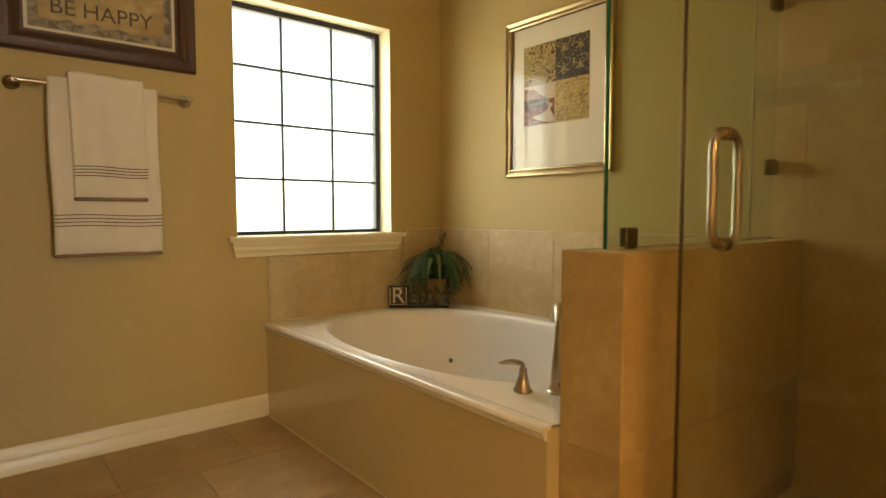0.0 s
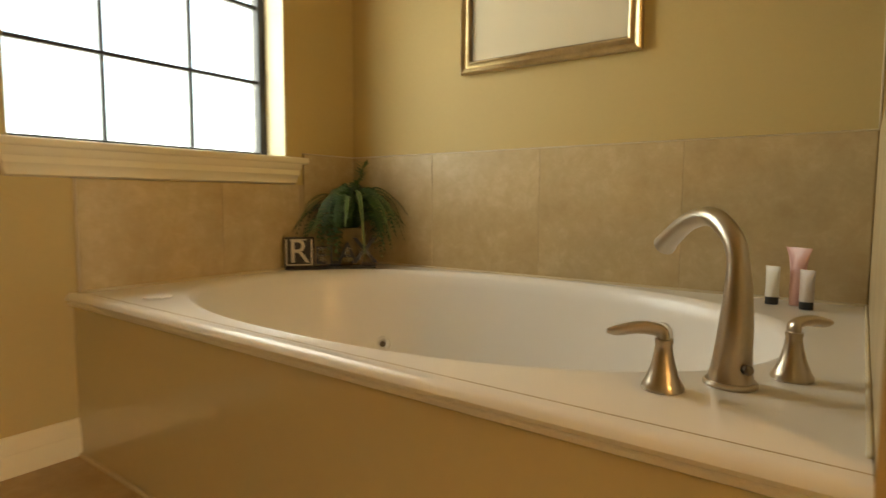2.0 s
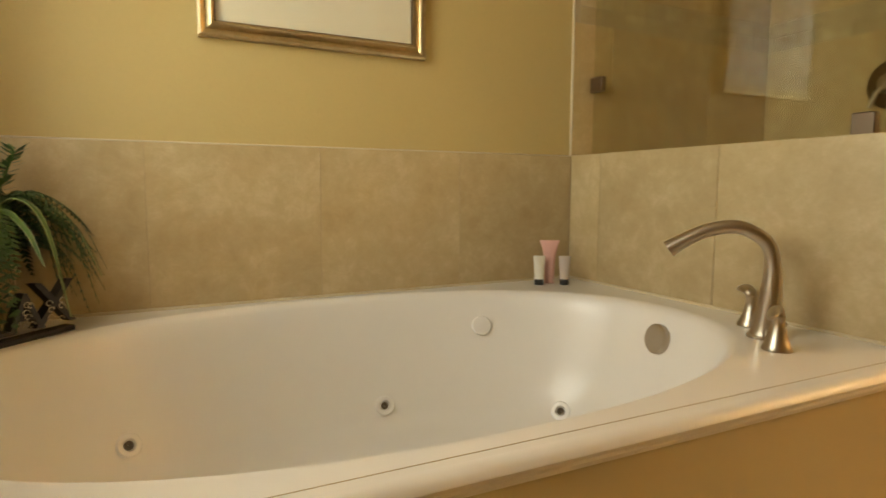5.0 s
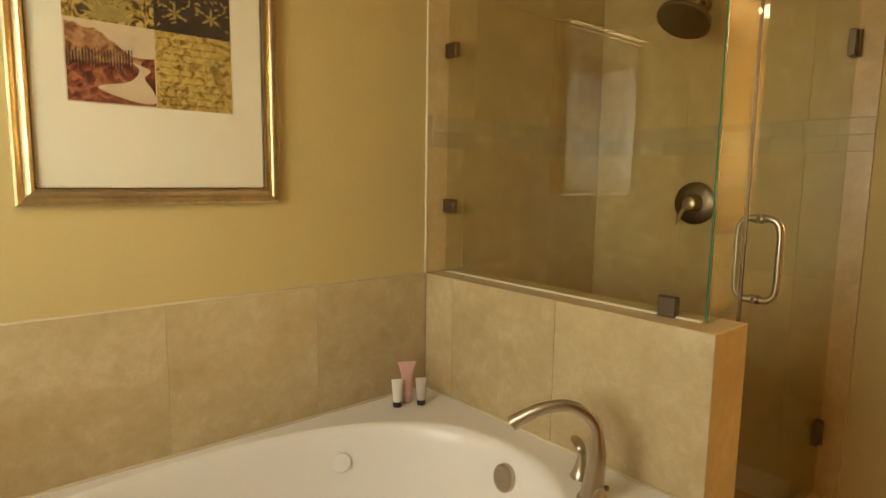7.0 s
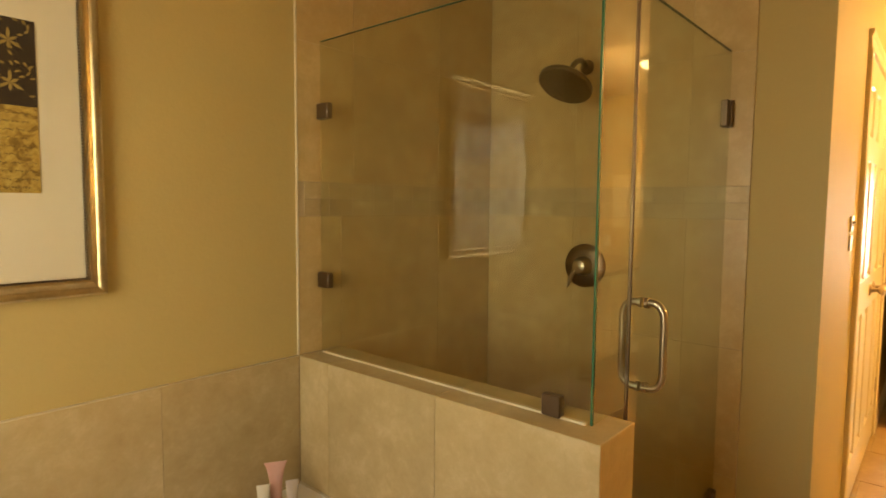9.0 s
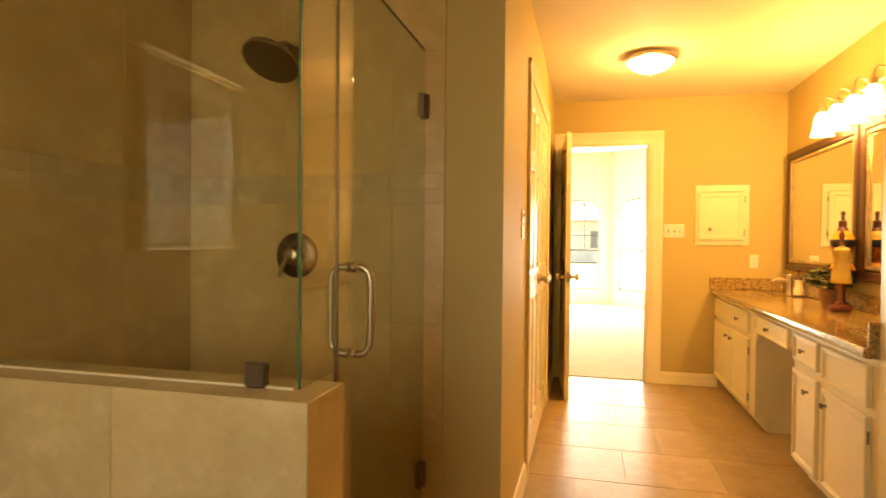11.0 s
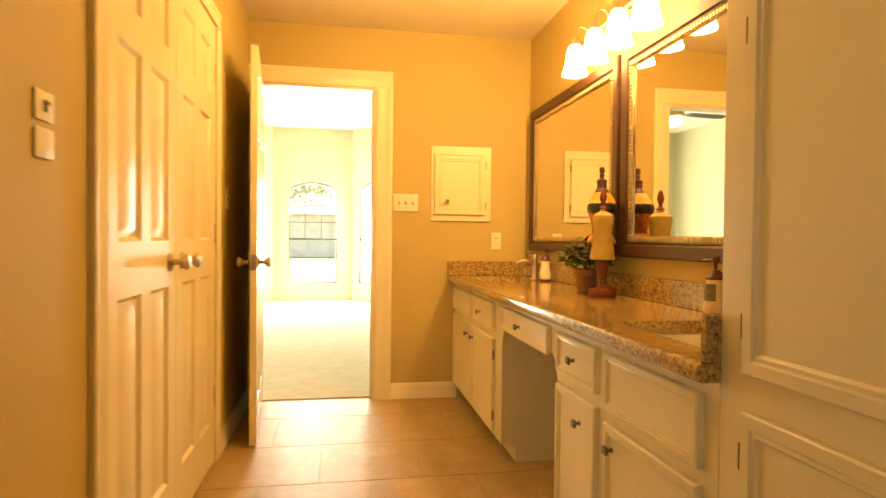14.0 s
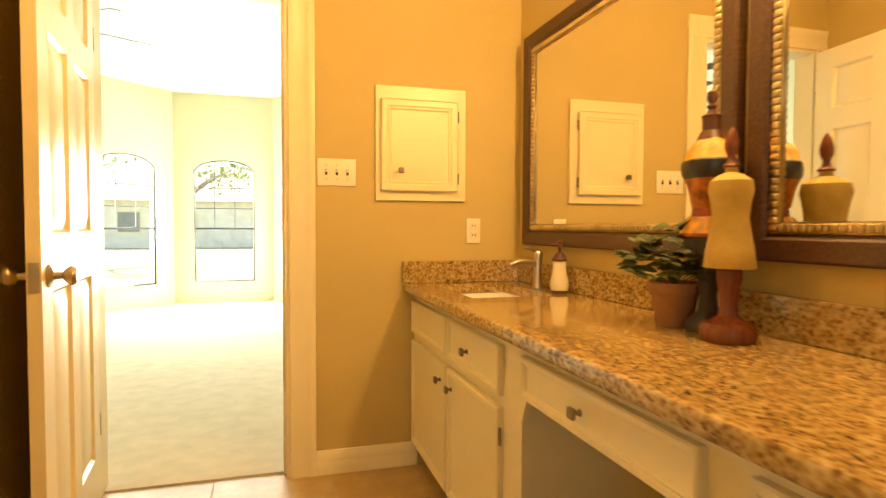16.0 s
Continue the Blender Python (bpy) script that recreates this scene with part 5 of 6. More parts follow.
part("apron", boxed(-0.02, 0, 0.0005, 0.7395, 0.03, 0.153), CABPAINT, knee)
part("drawer_box", boxed(-0.40, -0.02, 0.04, 0.70, 0.035, 0.12), CABPAINT, knee)
front(knee, "drawer_front", pose(0, 0.028, 0.02, 0, 0, 90), 0.64, 0.108, border=0.03, knob=(0.30, 0.054))
for y0, s in ((0.7395, -1), (0.0005, 1)):
    bm = bmesh.new()
    v = [bm.verts.new((x, y0 + s * a, z)) for x in (-0.02, 0) for a, z in ((0, 0.03), (0.055, 0.03), (0.03, 0.012), (0.012, -0.02), (0, -0.06))]
    bm.faces.new(v[:5])
    bm.faces.new(list(reversed(v[5:])))
    bridge(bm, v[:5], v[5:])
    part("corner_bracket", bm, CABPAINT, knee)

counter = thing("countertop", pose(0, 0, 0.798), "polished brown speckled granite countertop with two sinks", "countertop")
S1, S2, SX0, SX1, SWD = -2.97, -0.83, -0.70, -0.375, 0.25
bm = bmesh.new()
Y = [YS + 0.001, S1 - SWD, S1 + SWD, S2 - SWD, S2 + SWD, -0.488]
XS = [XW + 0.001, SX0, SX1, CXF - 0.012]
cells = [(i, j) for i in range(3) for j in range(5) if not (i == 1 and j in (1, 3))]
corner = {(i, j, k): bm.verts.new((XS[i], Y[j], 0.04 * k)) for i in range(4) for j in range(6) for k in (0, 1)}
for i, j in cells:
    for k in (0, 1):
        bm.faces.new([corner[p + (k,)] for p in ((i, j), (i + 1, j), (i + 1, j + 1), (i, j + 1))])
    for (p, q), n in ((((i, j), (i + 1, j)), (i, j - 1)), (((i + 1, j), (i + 1, j + 1)), (i + 1, j)), (((i + 1, j + 1), (i, j + 1)), (i, j + 1)), (((i, j + 1), (i, j)), (i - 1, j))):
        if n not in cells:
            bm.faces.new((corner[p + (0,)], corner[q + (0,)], corner[q + (1,)], corner[p + (1,)]))
part("slab", bm, GRANITE, counter)
bm = bmesh.new()
nose = [(CXF - 0.012, 0.04), (CXF - 0.005, 0.0385), (CXF, 0.032), (CXF, 0.01), (CXF - 0.004, 0.003), (CXF - 0.012, 0.0)]
ends = [[bm.verts.new((x, y, z)) for x, z in nose] for y in (Y[0], Y[-1])]
bridge(bm, *ends)
bm.faces.new(ends[0])
bm.faces.new(list(reversed(ends[1])))
part("rounded_edge", bm, GRANITE, counter)
part("backsplash", boxed(XW + 0.001, XW + 0.02, Y[0] + 0.02, Y[-1] - 0.02, 0.0405, 0.14, 0.002), GRANITE, counter)
part("side_splash", boxed(XW + 0.001, CXF + 0.006, Y[0], Y[0] + 0.0195, 0.0405, 0.14, 0.002), GRANITE, counter)
part("side_splash", boxed(XW + 0.001, CXF - 0.02, Y[-1] - 0.0195, Y[-1], 0.0405, 0.14, 0.002), GRANITE, counter)


def sink(yc, label):
    root = thing("sink", pose((SX0 + SX1) / 2, yc, 0.798), label, "sink", "vanity sinks")
    hx, hy = (SX1 - SX0) / 2 + 0.012, SWD + 0.012
    bm = bmesh.new()
    prev = None
    for f, z in ((1.0, -0.001), (0.97, -0.004), (0.95, -0.03), (0.9, -0.10), (0.8, -0.13), (0.4, -0.14)):
        lp = []
        for k in range(40):
            a = 2 * math.pi * k / 40
            c, s = math.cos(a), math.sin(a)
            e = 0.35
            lp.append(bm.verts.new((hx * f * math.copysign(abs(c) ** e, c), hy * f * math.copysign(abs(s) ** e, s), z)))
        if prev:
            bridge(bm, prev, lp)
        prev = lp
    bm.faces.new(prev)
    part("bowl", bm, PORCELAIN, root)
    part("drain", lathe(bmesh.new(), [(0.022, 0), (0.022, 0.003), (0.001, 0.005)], (0, 0, -0.139), 20), NICKEL, root)
    tap = thing("sink_faucet", pose(-0.752, yc, CTZ + 0.0005), "single-lever brushed nickel faucet behind the sink", "faucet", "vanity faucets")
    part("body", lathe(bmesh.new(), [(0.025, 0), (0.025, 0.005), (0.021, 0.01), (0.019, 0.05), (0.018, 0.118), (0.0205, 0.121), (0.0205, 0.148), (0.014, 0.157), (0.001, 0.159)], (0, 0, 0), 24), NICKEL, tap)
    part("spout", sweep(bmesh.new(), curve_points([(0.01, 0, 0.098), (0.05, 0, 0.110), (0.09, 0, 0.112), (0.122, 0, 0.098)], 5), [0.014, 0.0138, 0.0136, 0.0134, 0.0132, 0.013, 0.0128, 0.0126, 0.0124, 0.0122, 0.012, 0.0118, 0.0116, 0.0114, 0.0112, 0.011], 14), NICKEL, tap)
    part("lever", sweep(bmesh.new(), [(0, 0, 0.154), (0.03, 0.004, 0.164), (0.07, 0.012, 0.172)], [0.008, 0.0075, 0.006], 10), NICKEL, tap)


sink(S1, "white undermount sink in the far end of the counter")
sink(S2, "white undermount sink in the near end of the counter")


# ---------- mirrors ----------
def vanity_mirror(yc, w):
    h = 0.94
    root = framed("wall_mirror", pose(XW + 0.001, yc, 1.016, 0, 0, 90), w, h, "wall mirror in a dark wood and beaded silver frame", "mirror",
                  [(0, 0), (0, 0.028), (0.006, 0.034), (0.05, 0.030), (0.058, 0.022), (0.062, 0.022), (0.062, 0)], DARKWOOD)
    root["group"] = "vanity mirrors"
    p = part("mirror_glass", boxed(-w / 2 + 0.06, w / 2 - 0.06, -0.012, -0.006, 0.06, h - 0.06), MIRROR, root)
    bm = bmesh.new()
    for a, b, z0, z1 in ((-w / 2 + 0.062, -w / 2 + 0.092, 0.062, h - 0.062), (w / 2 - 0.092, w / 2 - 0.062, 0.062, h - 0.062), (-w / 2 + 0.092, w / 2 - 0.092, 0.062, 0.092), (-w / 2 + 0.092, w / 2 - 0.092, h - 0.092, h - 0.062)):
        box(bm, a, b, -0.020, -0.012, z0, z1, 0.003)
    part("silver_slip", bm, SILVERGOLD, root, "antique silver inner frame")
    tile = bmesh.new()
    box(tile, -0.0105, 0.0105, -0.0055, 0.0055, -0.0075, 0.0075, 0.004, 2)
    tile.transform(Matrix.Identity(4))
    verts, faces = [v.co.copy() for v in tile.verts], [[v.index for v in f.verts] for f in tile.faces]
    tile.verts.index_update()
    faces = [[v.index for v in f.verts] for f in tile.faces]
    tile.free()
    V, F = [], []

    def bead(x, z, turned):
        n = len(V)
        V.extend([(x + (v.z if turned else v.x), -0.021 + v.y, z + (v.x if turned else v.z)) for v in verts])
        F.extend([[n + i for i in f] for f in faces])
    nz, nx = 44, 62
    for k in range(nz):
        z = 0.077 + (h - 0.154) * k / (nz - 1)
        bead(-w / 2 + 0.077, z, False)
        bead(w / 2 - 0.077, z, False)
    for k in range(1, nx - 1):
        x = -w / 2 + 0.077 + (w - 0.154) * k / (nx - 1)
        bead(x, 0.077, True)
        bead(x, h - 0.077, True)
    me = bpy.data.meshes.new("beading")
    me.from_pydata(V, [], F)
    me.materials.append(SILVERGOLD)
    me.shade_smooth()
    ob = new("beading", me)
    ob.parent = root
    tagged(ob, "row of silver beads", kind="stuff")


vanity_mirror(-2.584, 1.278)
vanity_mirror(-1.255, 1.31)

# ---------- lights ----------
fixture = thing("vanity_light", pose(XW, -1.87, 2.115), "four-light brushed metal bar with frosted bell shades, lit", "wall lamp")
part("back_plate", boxed(0.001, 0.022, -0.12, 0.12, -0.05, 0.05, 0.006, 2), NICKEL, fixture)
part("bar", rod(bmesh.new(), (0.05, -0.44, 0.02), (0.05, 0.44, 0.02), 0.011, 14), NICKEL, fixture)
part("bar_stem", rod(bmesh.new(), (0.01, 0, 0.02), (0.05, 0, 0.02), 0.012, 12), NICKEL, fixture)
for y in (-0.35, -0.117, 0.117, 0.35):
    part("arm", sweep(bmesh.new(), curve_points([(0.05, y, 0.02), (0.08, y, 0.055), (0.115, y, 0.06), (0.13, y, 0.025), (0.13, y, 0.0)], 5), 0.0065, 10), NICKEL, fixture)
    part("socket_cup", lathe(bmesh.new(), [(0.022, -0.025), (0.024, -0.01), (0.018, 0.012), (0.006, 0.02)], (0.13, y, -0.012), 20), NICKEL, fixture)
    s = part("shade", lathe(bmesh.new(), [(0.066, -0.185), (0.061, -0.172), (0.052, -0.14), (0.046, -0.10), (0.041, -0.065), (0.03, -0.04), (0.02, -0.034)], (0.13, y, 0.0), 28), SHADE, fixture, "frosted glass bell shade, lit")
    s.visible_shadow = False
    lamp("vanity_bulb", "POINT", VANITY_W, WARM, pose(XW + 0.13, -1.87 + y, 2.115 - 0.12), 0.045)
dome = thing("ceiling_light", pose(0.375, -2.09, ZC), "flush ceiling light with a frosted glass dome, lit", "ceiling lamp")
part("rim", lathe(bmesh.new(), [(0.155, -0.045), (0.172, -0.036), (0.168, -0.012), (0.13, -0.0005)], (0, 0, 0), 40), NICKEL, dome, "brushed metal rim")
d = part("glass_dome", lathe(bmesh.new(), [(0.001, -0.118), (0.04, -0.115), (0.09, -0.10), (0.13, -0.076), (0.15, -0.05), (0.152, -0.044)], (0, 0, 0), 40), DOME, dome, "frosted glass dome, lit")
d.visible_shadow = False
part("finial", lathe(bmesh.new(), [(0.002, -0.138), (0.008, -0.132), (0.008, -0.122), (0.004, -0.117)], (0, 0, 0), 14), NICKEL, dome)
lamp("ceiling_bulb", "POINT", CEIL_W, WARM, pose(0.375, -2.09, ZC - 0.20), 0.08)

# ---------- tall linen cabinet ----------
tall = thing("linen_cabinet", pose(VX, -0.485, 0), "tall cream built-in linen cabinet with moulded doors", "cabinet")
TD, TW = XW - VX + 0.001, 1.185
bm = bmesh.new()
box(bm, TD, -0.02, 0, TW, 0.09, ZC - 0.002)
box(bm, -0.02, 0, 0, TW, 0.09, ZC - 0.002)
part("body", bm, CABPAINT, tall)
part("toe_kick", boxed(TD, -0.07, 0, TW, 0, 0.09), CABPAINT, tall)
for z0, z1, kz in ((0.115, 0.768, -0.08), (0.838, 1.580, -0.053), (1.625, 2.42, 0.075)):
    for a, b in ((0.085, 0.640), (0.662, 1.150)):
        k = (b - a - 0.105) if a < 0.3 else 0.085
        front(tall, "door", pose(0, a, z0, 0, 0, 90), b - a, z1 - z0, border=0.06, knob=(k, (z1 - z0 + kz) if kz < 0 else kz), hinges=((-0.004 if a < 0.3 else b - a + 0.004, 0.09), (-0.004 if a < 0.3 else b - a + 0.004, z1 - z0 - 0.09)))


# ---------- things on the counter ----------
def soap_bottle(x, y, s, label, printed):
    root = thing("soap_dispenser", pose(x, y, CTZ + 0.0005), label, "soap dispenser", "soap dispensers")
    part("base", lathe(bmesh.new(), [(0.034 * s, 0), (0.035 * s, 0.003), (0.034 * s, 0.012 * s)], (0, 0, 0), 28), BROWNPLASTIC, root)
    part("bottle", lathe(bmesh.new(), [(0.033 * s, 0.012 * s), (0.037 * s, 0.03 * s), (0.036 * s, 0.05 * s), (0.029 * s, 0.075 * s), (0.026 * s, 0.10 * s), (0.027 * s, 0.125 * s)] if not printed else [(0.033 * s, 0.012 * s), (0.0365 * s, 0.02 * s), (0.0355 * s, 0.05 * s), (0.029 * s, 0.12 * s), (0.0285 * s, 0.125 * s)], (0, 0, 0), 28), CREAMCERAMIC, root, "cream ceramic bottle")
    part("collar", lathe(bmesh.new(), [(0.03 * s, 0.125 * s), (0.031 * s, 0.132 * s), (0.02 * s, 0.15 * s), (0.012 * s, 0.158 * s)], (0, 0, 0), 24), BROWNPLASTIC, root)
    bm = lathe(bmesh.new(), [(0.006 * s, 0.158 * s), (0.006 * s, 0.178 * s), (0.012 * s, 0.182 * s), (0.012 * s, 0.2 * s), (0.006 * s, 0.206 * s)], (0, 0, 0), 16)
    rod(bm, (0, 0, 0.19 * s), (0.018 * s, -0.042 * s, 0.186 * s), 0.005 * s, 10)
    part("pump", bm, BROWNPLASTIC, root, "dark red-brown pump")
    if printed:
        bm = bmesh.new()
        col = []
        for k in range(9):
            a = -0.75 + 1.5 * k / 8 + 0.3
            col.append([bm.verts.new((r * s * math.cos(a), r * s * math.sin(a), z * s)) for z, r in ((0.056, 0.0354), (0.112, 0.0302))])
        for u, v in zip(col, col[1:]):
            bm.faces.new((u[0], v[0], v[1], u[1]))
        part("label", bm, surface("grey_printed_label", (0.16, 0.15, 0.12), 0.5, vary=0.4, scale=60, grain=200), root, "grey printed label")
    return root


soap_bottle(-0.755, -2.785, 1.0, "small cream soap dispenser with a brown pump", False)
soap_bottle(-0.752, -1.145, 1.0, "cream soap dispenser with a printed band and brown pump", True)

ivy = thing("potted_plant", pose(-0.697, -2.04, CTZ + 0.0005), "small leafy plant in a terracotta pot", "plant")
part("pot", lathe(bmesh.new(), [(0.043, 0), (0.045, 0.003), (0.059, 0.085), (0.066, 0.087), (0.068, 0.112), (0.062, 0.114), (0.058, 0.1), (0.001, 0.095)], (0, 0, 0), 28), TERRACOTTA, ivy, "worn terracotta pot")
rnd = random.Random(12)
bm = bmesh.new()
for k in range(26):
    a, r, z = rnd.uniform(0, 6.3), rnd.uniform(0.02, 0.085), rnd.uniform(0.13, 0.21)
    sweep(bm, curve_points([(0, 0, 0.09), (r * 0.5 * math.cos(a), r * 0.5 * math.sin(a), z * 0.9), (r * math.cos(a), r * math.sin(a), z)], 3), 0.0014, 4)
part("stems", bm, IVYLEAF, ivy)
for k in range(150):
    a, r = rnd.uniform(0, 6.3), 0.115 * math.sqrt(rnd.random())
    c = Vector((r * math.cos(a), r * math.sin(a) * 1.1, 0.125 + 0.15 * rnd.random() * (1 - (r / 0.15) ** 2)))
    d = Vector((math.cos(a + rnd.uniform(-0.8, 0.8)), math.sin(a + rnd.uniform(-0.8, 0.8)), rnd.uniform(-0.45, 0.6))).normalized()
    s = d.cross(Vector((0, 0, 1))).normalized()
    up = s.cross(d)
    L, W = rnd.uniform(0.03, 0.05), rnd.uniform(0.016, 0.026)
    bm = bmesh.new()
    mid = [bm.verts.new(c + d * (L * f) + up * (0.006 * math.sin(f * 3.1))) for f in (0, 0.35, 0.7, 1.0)]
    for sg in (-1, 1):
        e = [bm.verts.new(c + d * (L * f) + s * (sg * W * w) - up * 0.003) for f, w in ((0.12, 0.75), (0.4, 1.0), (0.72, 0.6))]
        bm.faces.new((mid[0], mid[1], e[1], e[0]))
        bm.faces.new((mid[1], mid[2], e[2], e[1]))
        bm.faces.new((mid[2], mid[3], e[2]))
    part("leaf", bm, IVYLEAF, ivy)


def dress_form(x, y, s, kind, label):
    """One plain mesh with banded materials: turned stand, torso, finial."""
    bm = bmesh.new()
    S = s
    if kind == "small":
        stand = [(0.062, 0.0), (0.066, 0.008), (0.066, 0.03), (0.058, 0.044), (0.036, 0.052), (0.024, 0.062), (0.02, 0.09), (0.024, 0.12), (0.03, 0.15), (0.03, 0.172), (0.022, 0.178)]
        torso = [(0.068, 0.178), (0.07, 0.182), (0.063, 0.225), (0.053, 0.27), (0.048, 0.30), (0.053, 0.335), (0.06, 0.365), (0.056, 0.388), (0.034, 0.402), (0.017, 0.408), (0.015, 0.42)]
        top = [(0.02, 0.42), (0.021, 0.425), (0.012, 0.432), (0.009, 0.445), (0.016, 0.465), (0.017, 0.48), (0.010, 0.505), (0.002, 0.518)]
    else:
        stand = [(0.052, 0), (0.054, 0.008), (0.051, 0.022), (0.04, 0.035), (0.025, 0.05), (0.02, 0.09), (0.026, 0.13), (0.022, 0.19)]
        torso = [(0.066, 0.19), (0.069, 0.20), (0.068, 0.232), (0.082, 0.234), (0.081, 0.242), (0.07, 0.262), (0.058, 0.282), (0.05, 0.284), (0.047, 0.302), (0.05, 0.306), (0.058, 0.345), (0.068, 0.376), (0.074, 0.384), (0.078, 0.402), (0.077, 0.418), (0.072, 0.422), (0.064, 0.445), (0.045, 0.466), (0.03, 0.475)]
        top = [(0.034, 0.472), (0.026, 0.49), (0.022, 0.494), (0.022, 0.525), (0.024, 0.53), (0.012, 0.537), (0.008, 0.545), (0.013, 0.553), (0.008, 0.56), (0.013, 0.572), (0.011, 0.588), (0.002, 0.594)]
    marks = []
    wave = 0.0 if kind == "small" else 1.0
    for prof, flat in ((stand, 1.0), (torso, 0.84), (top, 1.0)):
        n0 = len(bm.faces)
        lathe(bm, [(r * S, z * S) for r, z in prof], (0, 0, 0), 28, sx=flat, sy=1.0)
        bm.faces.ensure_lookup_table()
        if wave and prof is torso:
            for v in {v for f in bm.faces[n0:] for v in f.verts}:
                a, z = math.atan2(v.co.y, v.co.x), v.co.z / S
                pleat = 0.055 * math.sin(11 * a) if z < 0.262 else 0.05 * math.sin(5 * a + 40 * z) if z > 0.375 else 0.0
                v.co.x *= 1 + pleat
                v.co.y *= 1 + pleat
        marks.append((n0, len(bm.faces)))
    bmesh.ops.recalc_face_normals(bm, faces=bm.faces)
    me = bpy.data.meshes.new("dress_form")
    mats = [CHERRY if kind == "small" else BLACKPAINT, LINEN if kind == "small" else PAISLEY, CHERRY if kind == "small" else BROWNPLASTIC, BLACKPLASTIC, surface("gold_bodice_trim", (0.55, 0.27, 0.05), 0.45, vary=0.5, scale=40, grain=100), surface("red_bodice_trim", (0.26, 0.045, 0.015), 0.5, vary=0.3, scale=30, grain=100)]
    bm.faces.ensure_lookup_table()
    for n, (a, b) in enumerate(marks):
        for f in bm.faces[a:b]:
            f.material_index = n
    if kind != "small":
        for f in bm.faces[marks[1][0]:marks[1][1]]:
            z = f.calc_center_median().z / S
            f.material_index = 3 if (z < 0.233 or 0.379 < z < 0.421) else 4 if (z > 0.421 or 0.243 < z < 0.283) else 5 if (z < 0.243 or 0.283 < z < 0.303) else 1
    bm.to_mesh(me)
    bm.free()
    for m in mats:
        me.materials.append(m)
    me.shade_smooth()
    me.set_sharp_from_angle(angle=radians(40))
    ob = new("dress_form", me)
    ob.matrix_world = pose(x, y, CTZ + 0.0005, 0, 0, -25)
    return tagged(ob, label, "dress form", "decorative dress forms")


dress_form(-0.674, -1.826, 0.93, "small", "small golden linen dress form on a cherry stand")
dress_form(-0.722, -1.945, 1.0, "large", "ornate orange and black dress form behind the plant")

# ---------- ceiling fan in the bedroom ----------
fan = thing("ceiling_fan", pose(1.95, -6.02, 2.96), "white ceiling fan with grey blades, at rest", "ceiling fan")
part("rod", rod(bmesh.new(), (0, 0, -0.001), (0, 0, -0.2), 0.013, 12), NICKEL, fan)
part("canopy", lathe(bmesh.new(), [(0.03, -0.06), (0.07, -0.02), (0.075, -0.0005)], (0, 0, 0), 24), NICKEL, fan)
part("motor", lathe(bmesh.new(), [(0.05, -0.36), (0.11, -0.33), (0.125, -0.28), (0.11, -0.22), (0.03, -0.19)], (0, 0, 0), 28), NICKEL, fan)
part("light_bowl", lathe(bmesh.new(), [(0.002, -0.46), (0.06, -0.44), (0.095, -0.40), (0.1, -0.365), (0.05, -0.36)], (0, 0, 0), 28), DOME, fan, "frosted glass bowl, lit")
for k in range(5):
    a = radians(72 * k + 67)
    bm = bmesh.new()
    out = [(0.2, -0.045), (0.35, -0.062), (0.64, -0.068), (0.72, -0.05), (0.74, 0), (0.72, 0.05), (0.64, 0.068), (0.35, 0.062), (0.2, 0.045)]
    lo = [bm.verts.new((x, y, -0.292 + 0.14 * y)) for x, y in out]
    hi = [bm.verts.new((x, y, -0.284 + 0.14 * y)) for x, y in out]
    bm.faces.new(list(reversed(lo)))
    bm.faces.new(hi)
    bridge(bm, lo, hi)
    b = part("blade", bm, FANBLADE, fan, "grey wooden blade")
    b.matrix_basis = Matrix.Rotation(a, 4, "Z")
    part("blade_iron", boxed(0.09, 0.24, -0.018, 0.018, -0.292, -0.284), NICKEL, b)
# ---------- tiles ----------
def slab_mesh(w, d, t, bev=0.0009):
    """A tile lying in x-y with softened top edges."""
    me = bpy.data.meshes.new("tile")
    x, y = w / 2, d / 2
    V = [(-x, -y, 0), (x, -y, 0), (x, y, 0), (-x, y, 0), (-x, -y, t - bev), (x, -y, t - bev), (x, y, t - bev), (-x, y, t - bev),
         (-x + bev, -y + bev, t), (x - bev, -y + bev, t), (x - bev, y - bev, t), (-x + bev, y - bev, t)]
    F = [(3, 2, 1, 0), (0, 1, 5, 4), (1, 2, 6, 5), (2, 3, 7, 6), (3, 0, 4, 7), (4, 5, 9, 8), (5, 6, 10, 9), (6, 7, 11, 10), (7, 4, 8, 11), (8, 9, 10, 11)]
    me.from_pydata(V, [], F)
    return me


MESHES = {}


def tile(parent, m, w, d, t, material):
    key = (round(w, 4), round(d, 4), t, material.name)
    if key not in MESHES:
        MESHES[key] = slab_mesh(w, d, t)
        MESHES[key].materials.append(material)
    ob = new("tile", MESHES[key])
    ob.parent = parent
    ob.matrix_basis = m
    return ob


def tiled(parent, place, us, vs, t, material, gap=0.0011, keep=None):
    for u0, u1 in zip(us, us[1:]):
        for v0, v1 in zip(vs, vs[1:]):
            if keep is None or keep(u0, u1, v0, v1):
                tile(parent, place((u0 + u1) / 2, (v0 + v1) / 2), u1 - u0 - gap, v1 - v0 - gap, t, material)


# floor: staggered rows
P = 0.483
row = 0
y = -2.50 - 2 * P
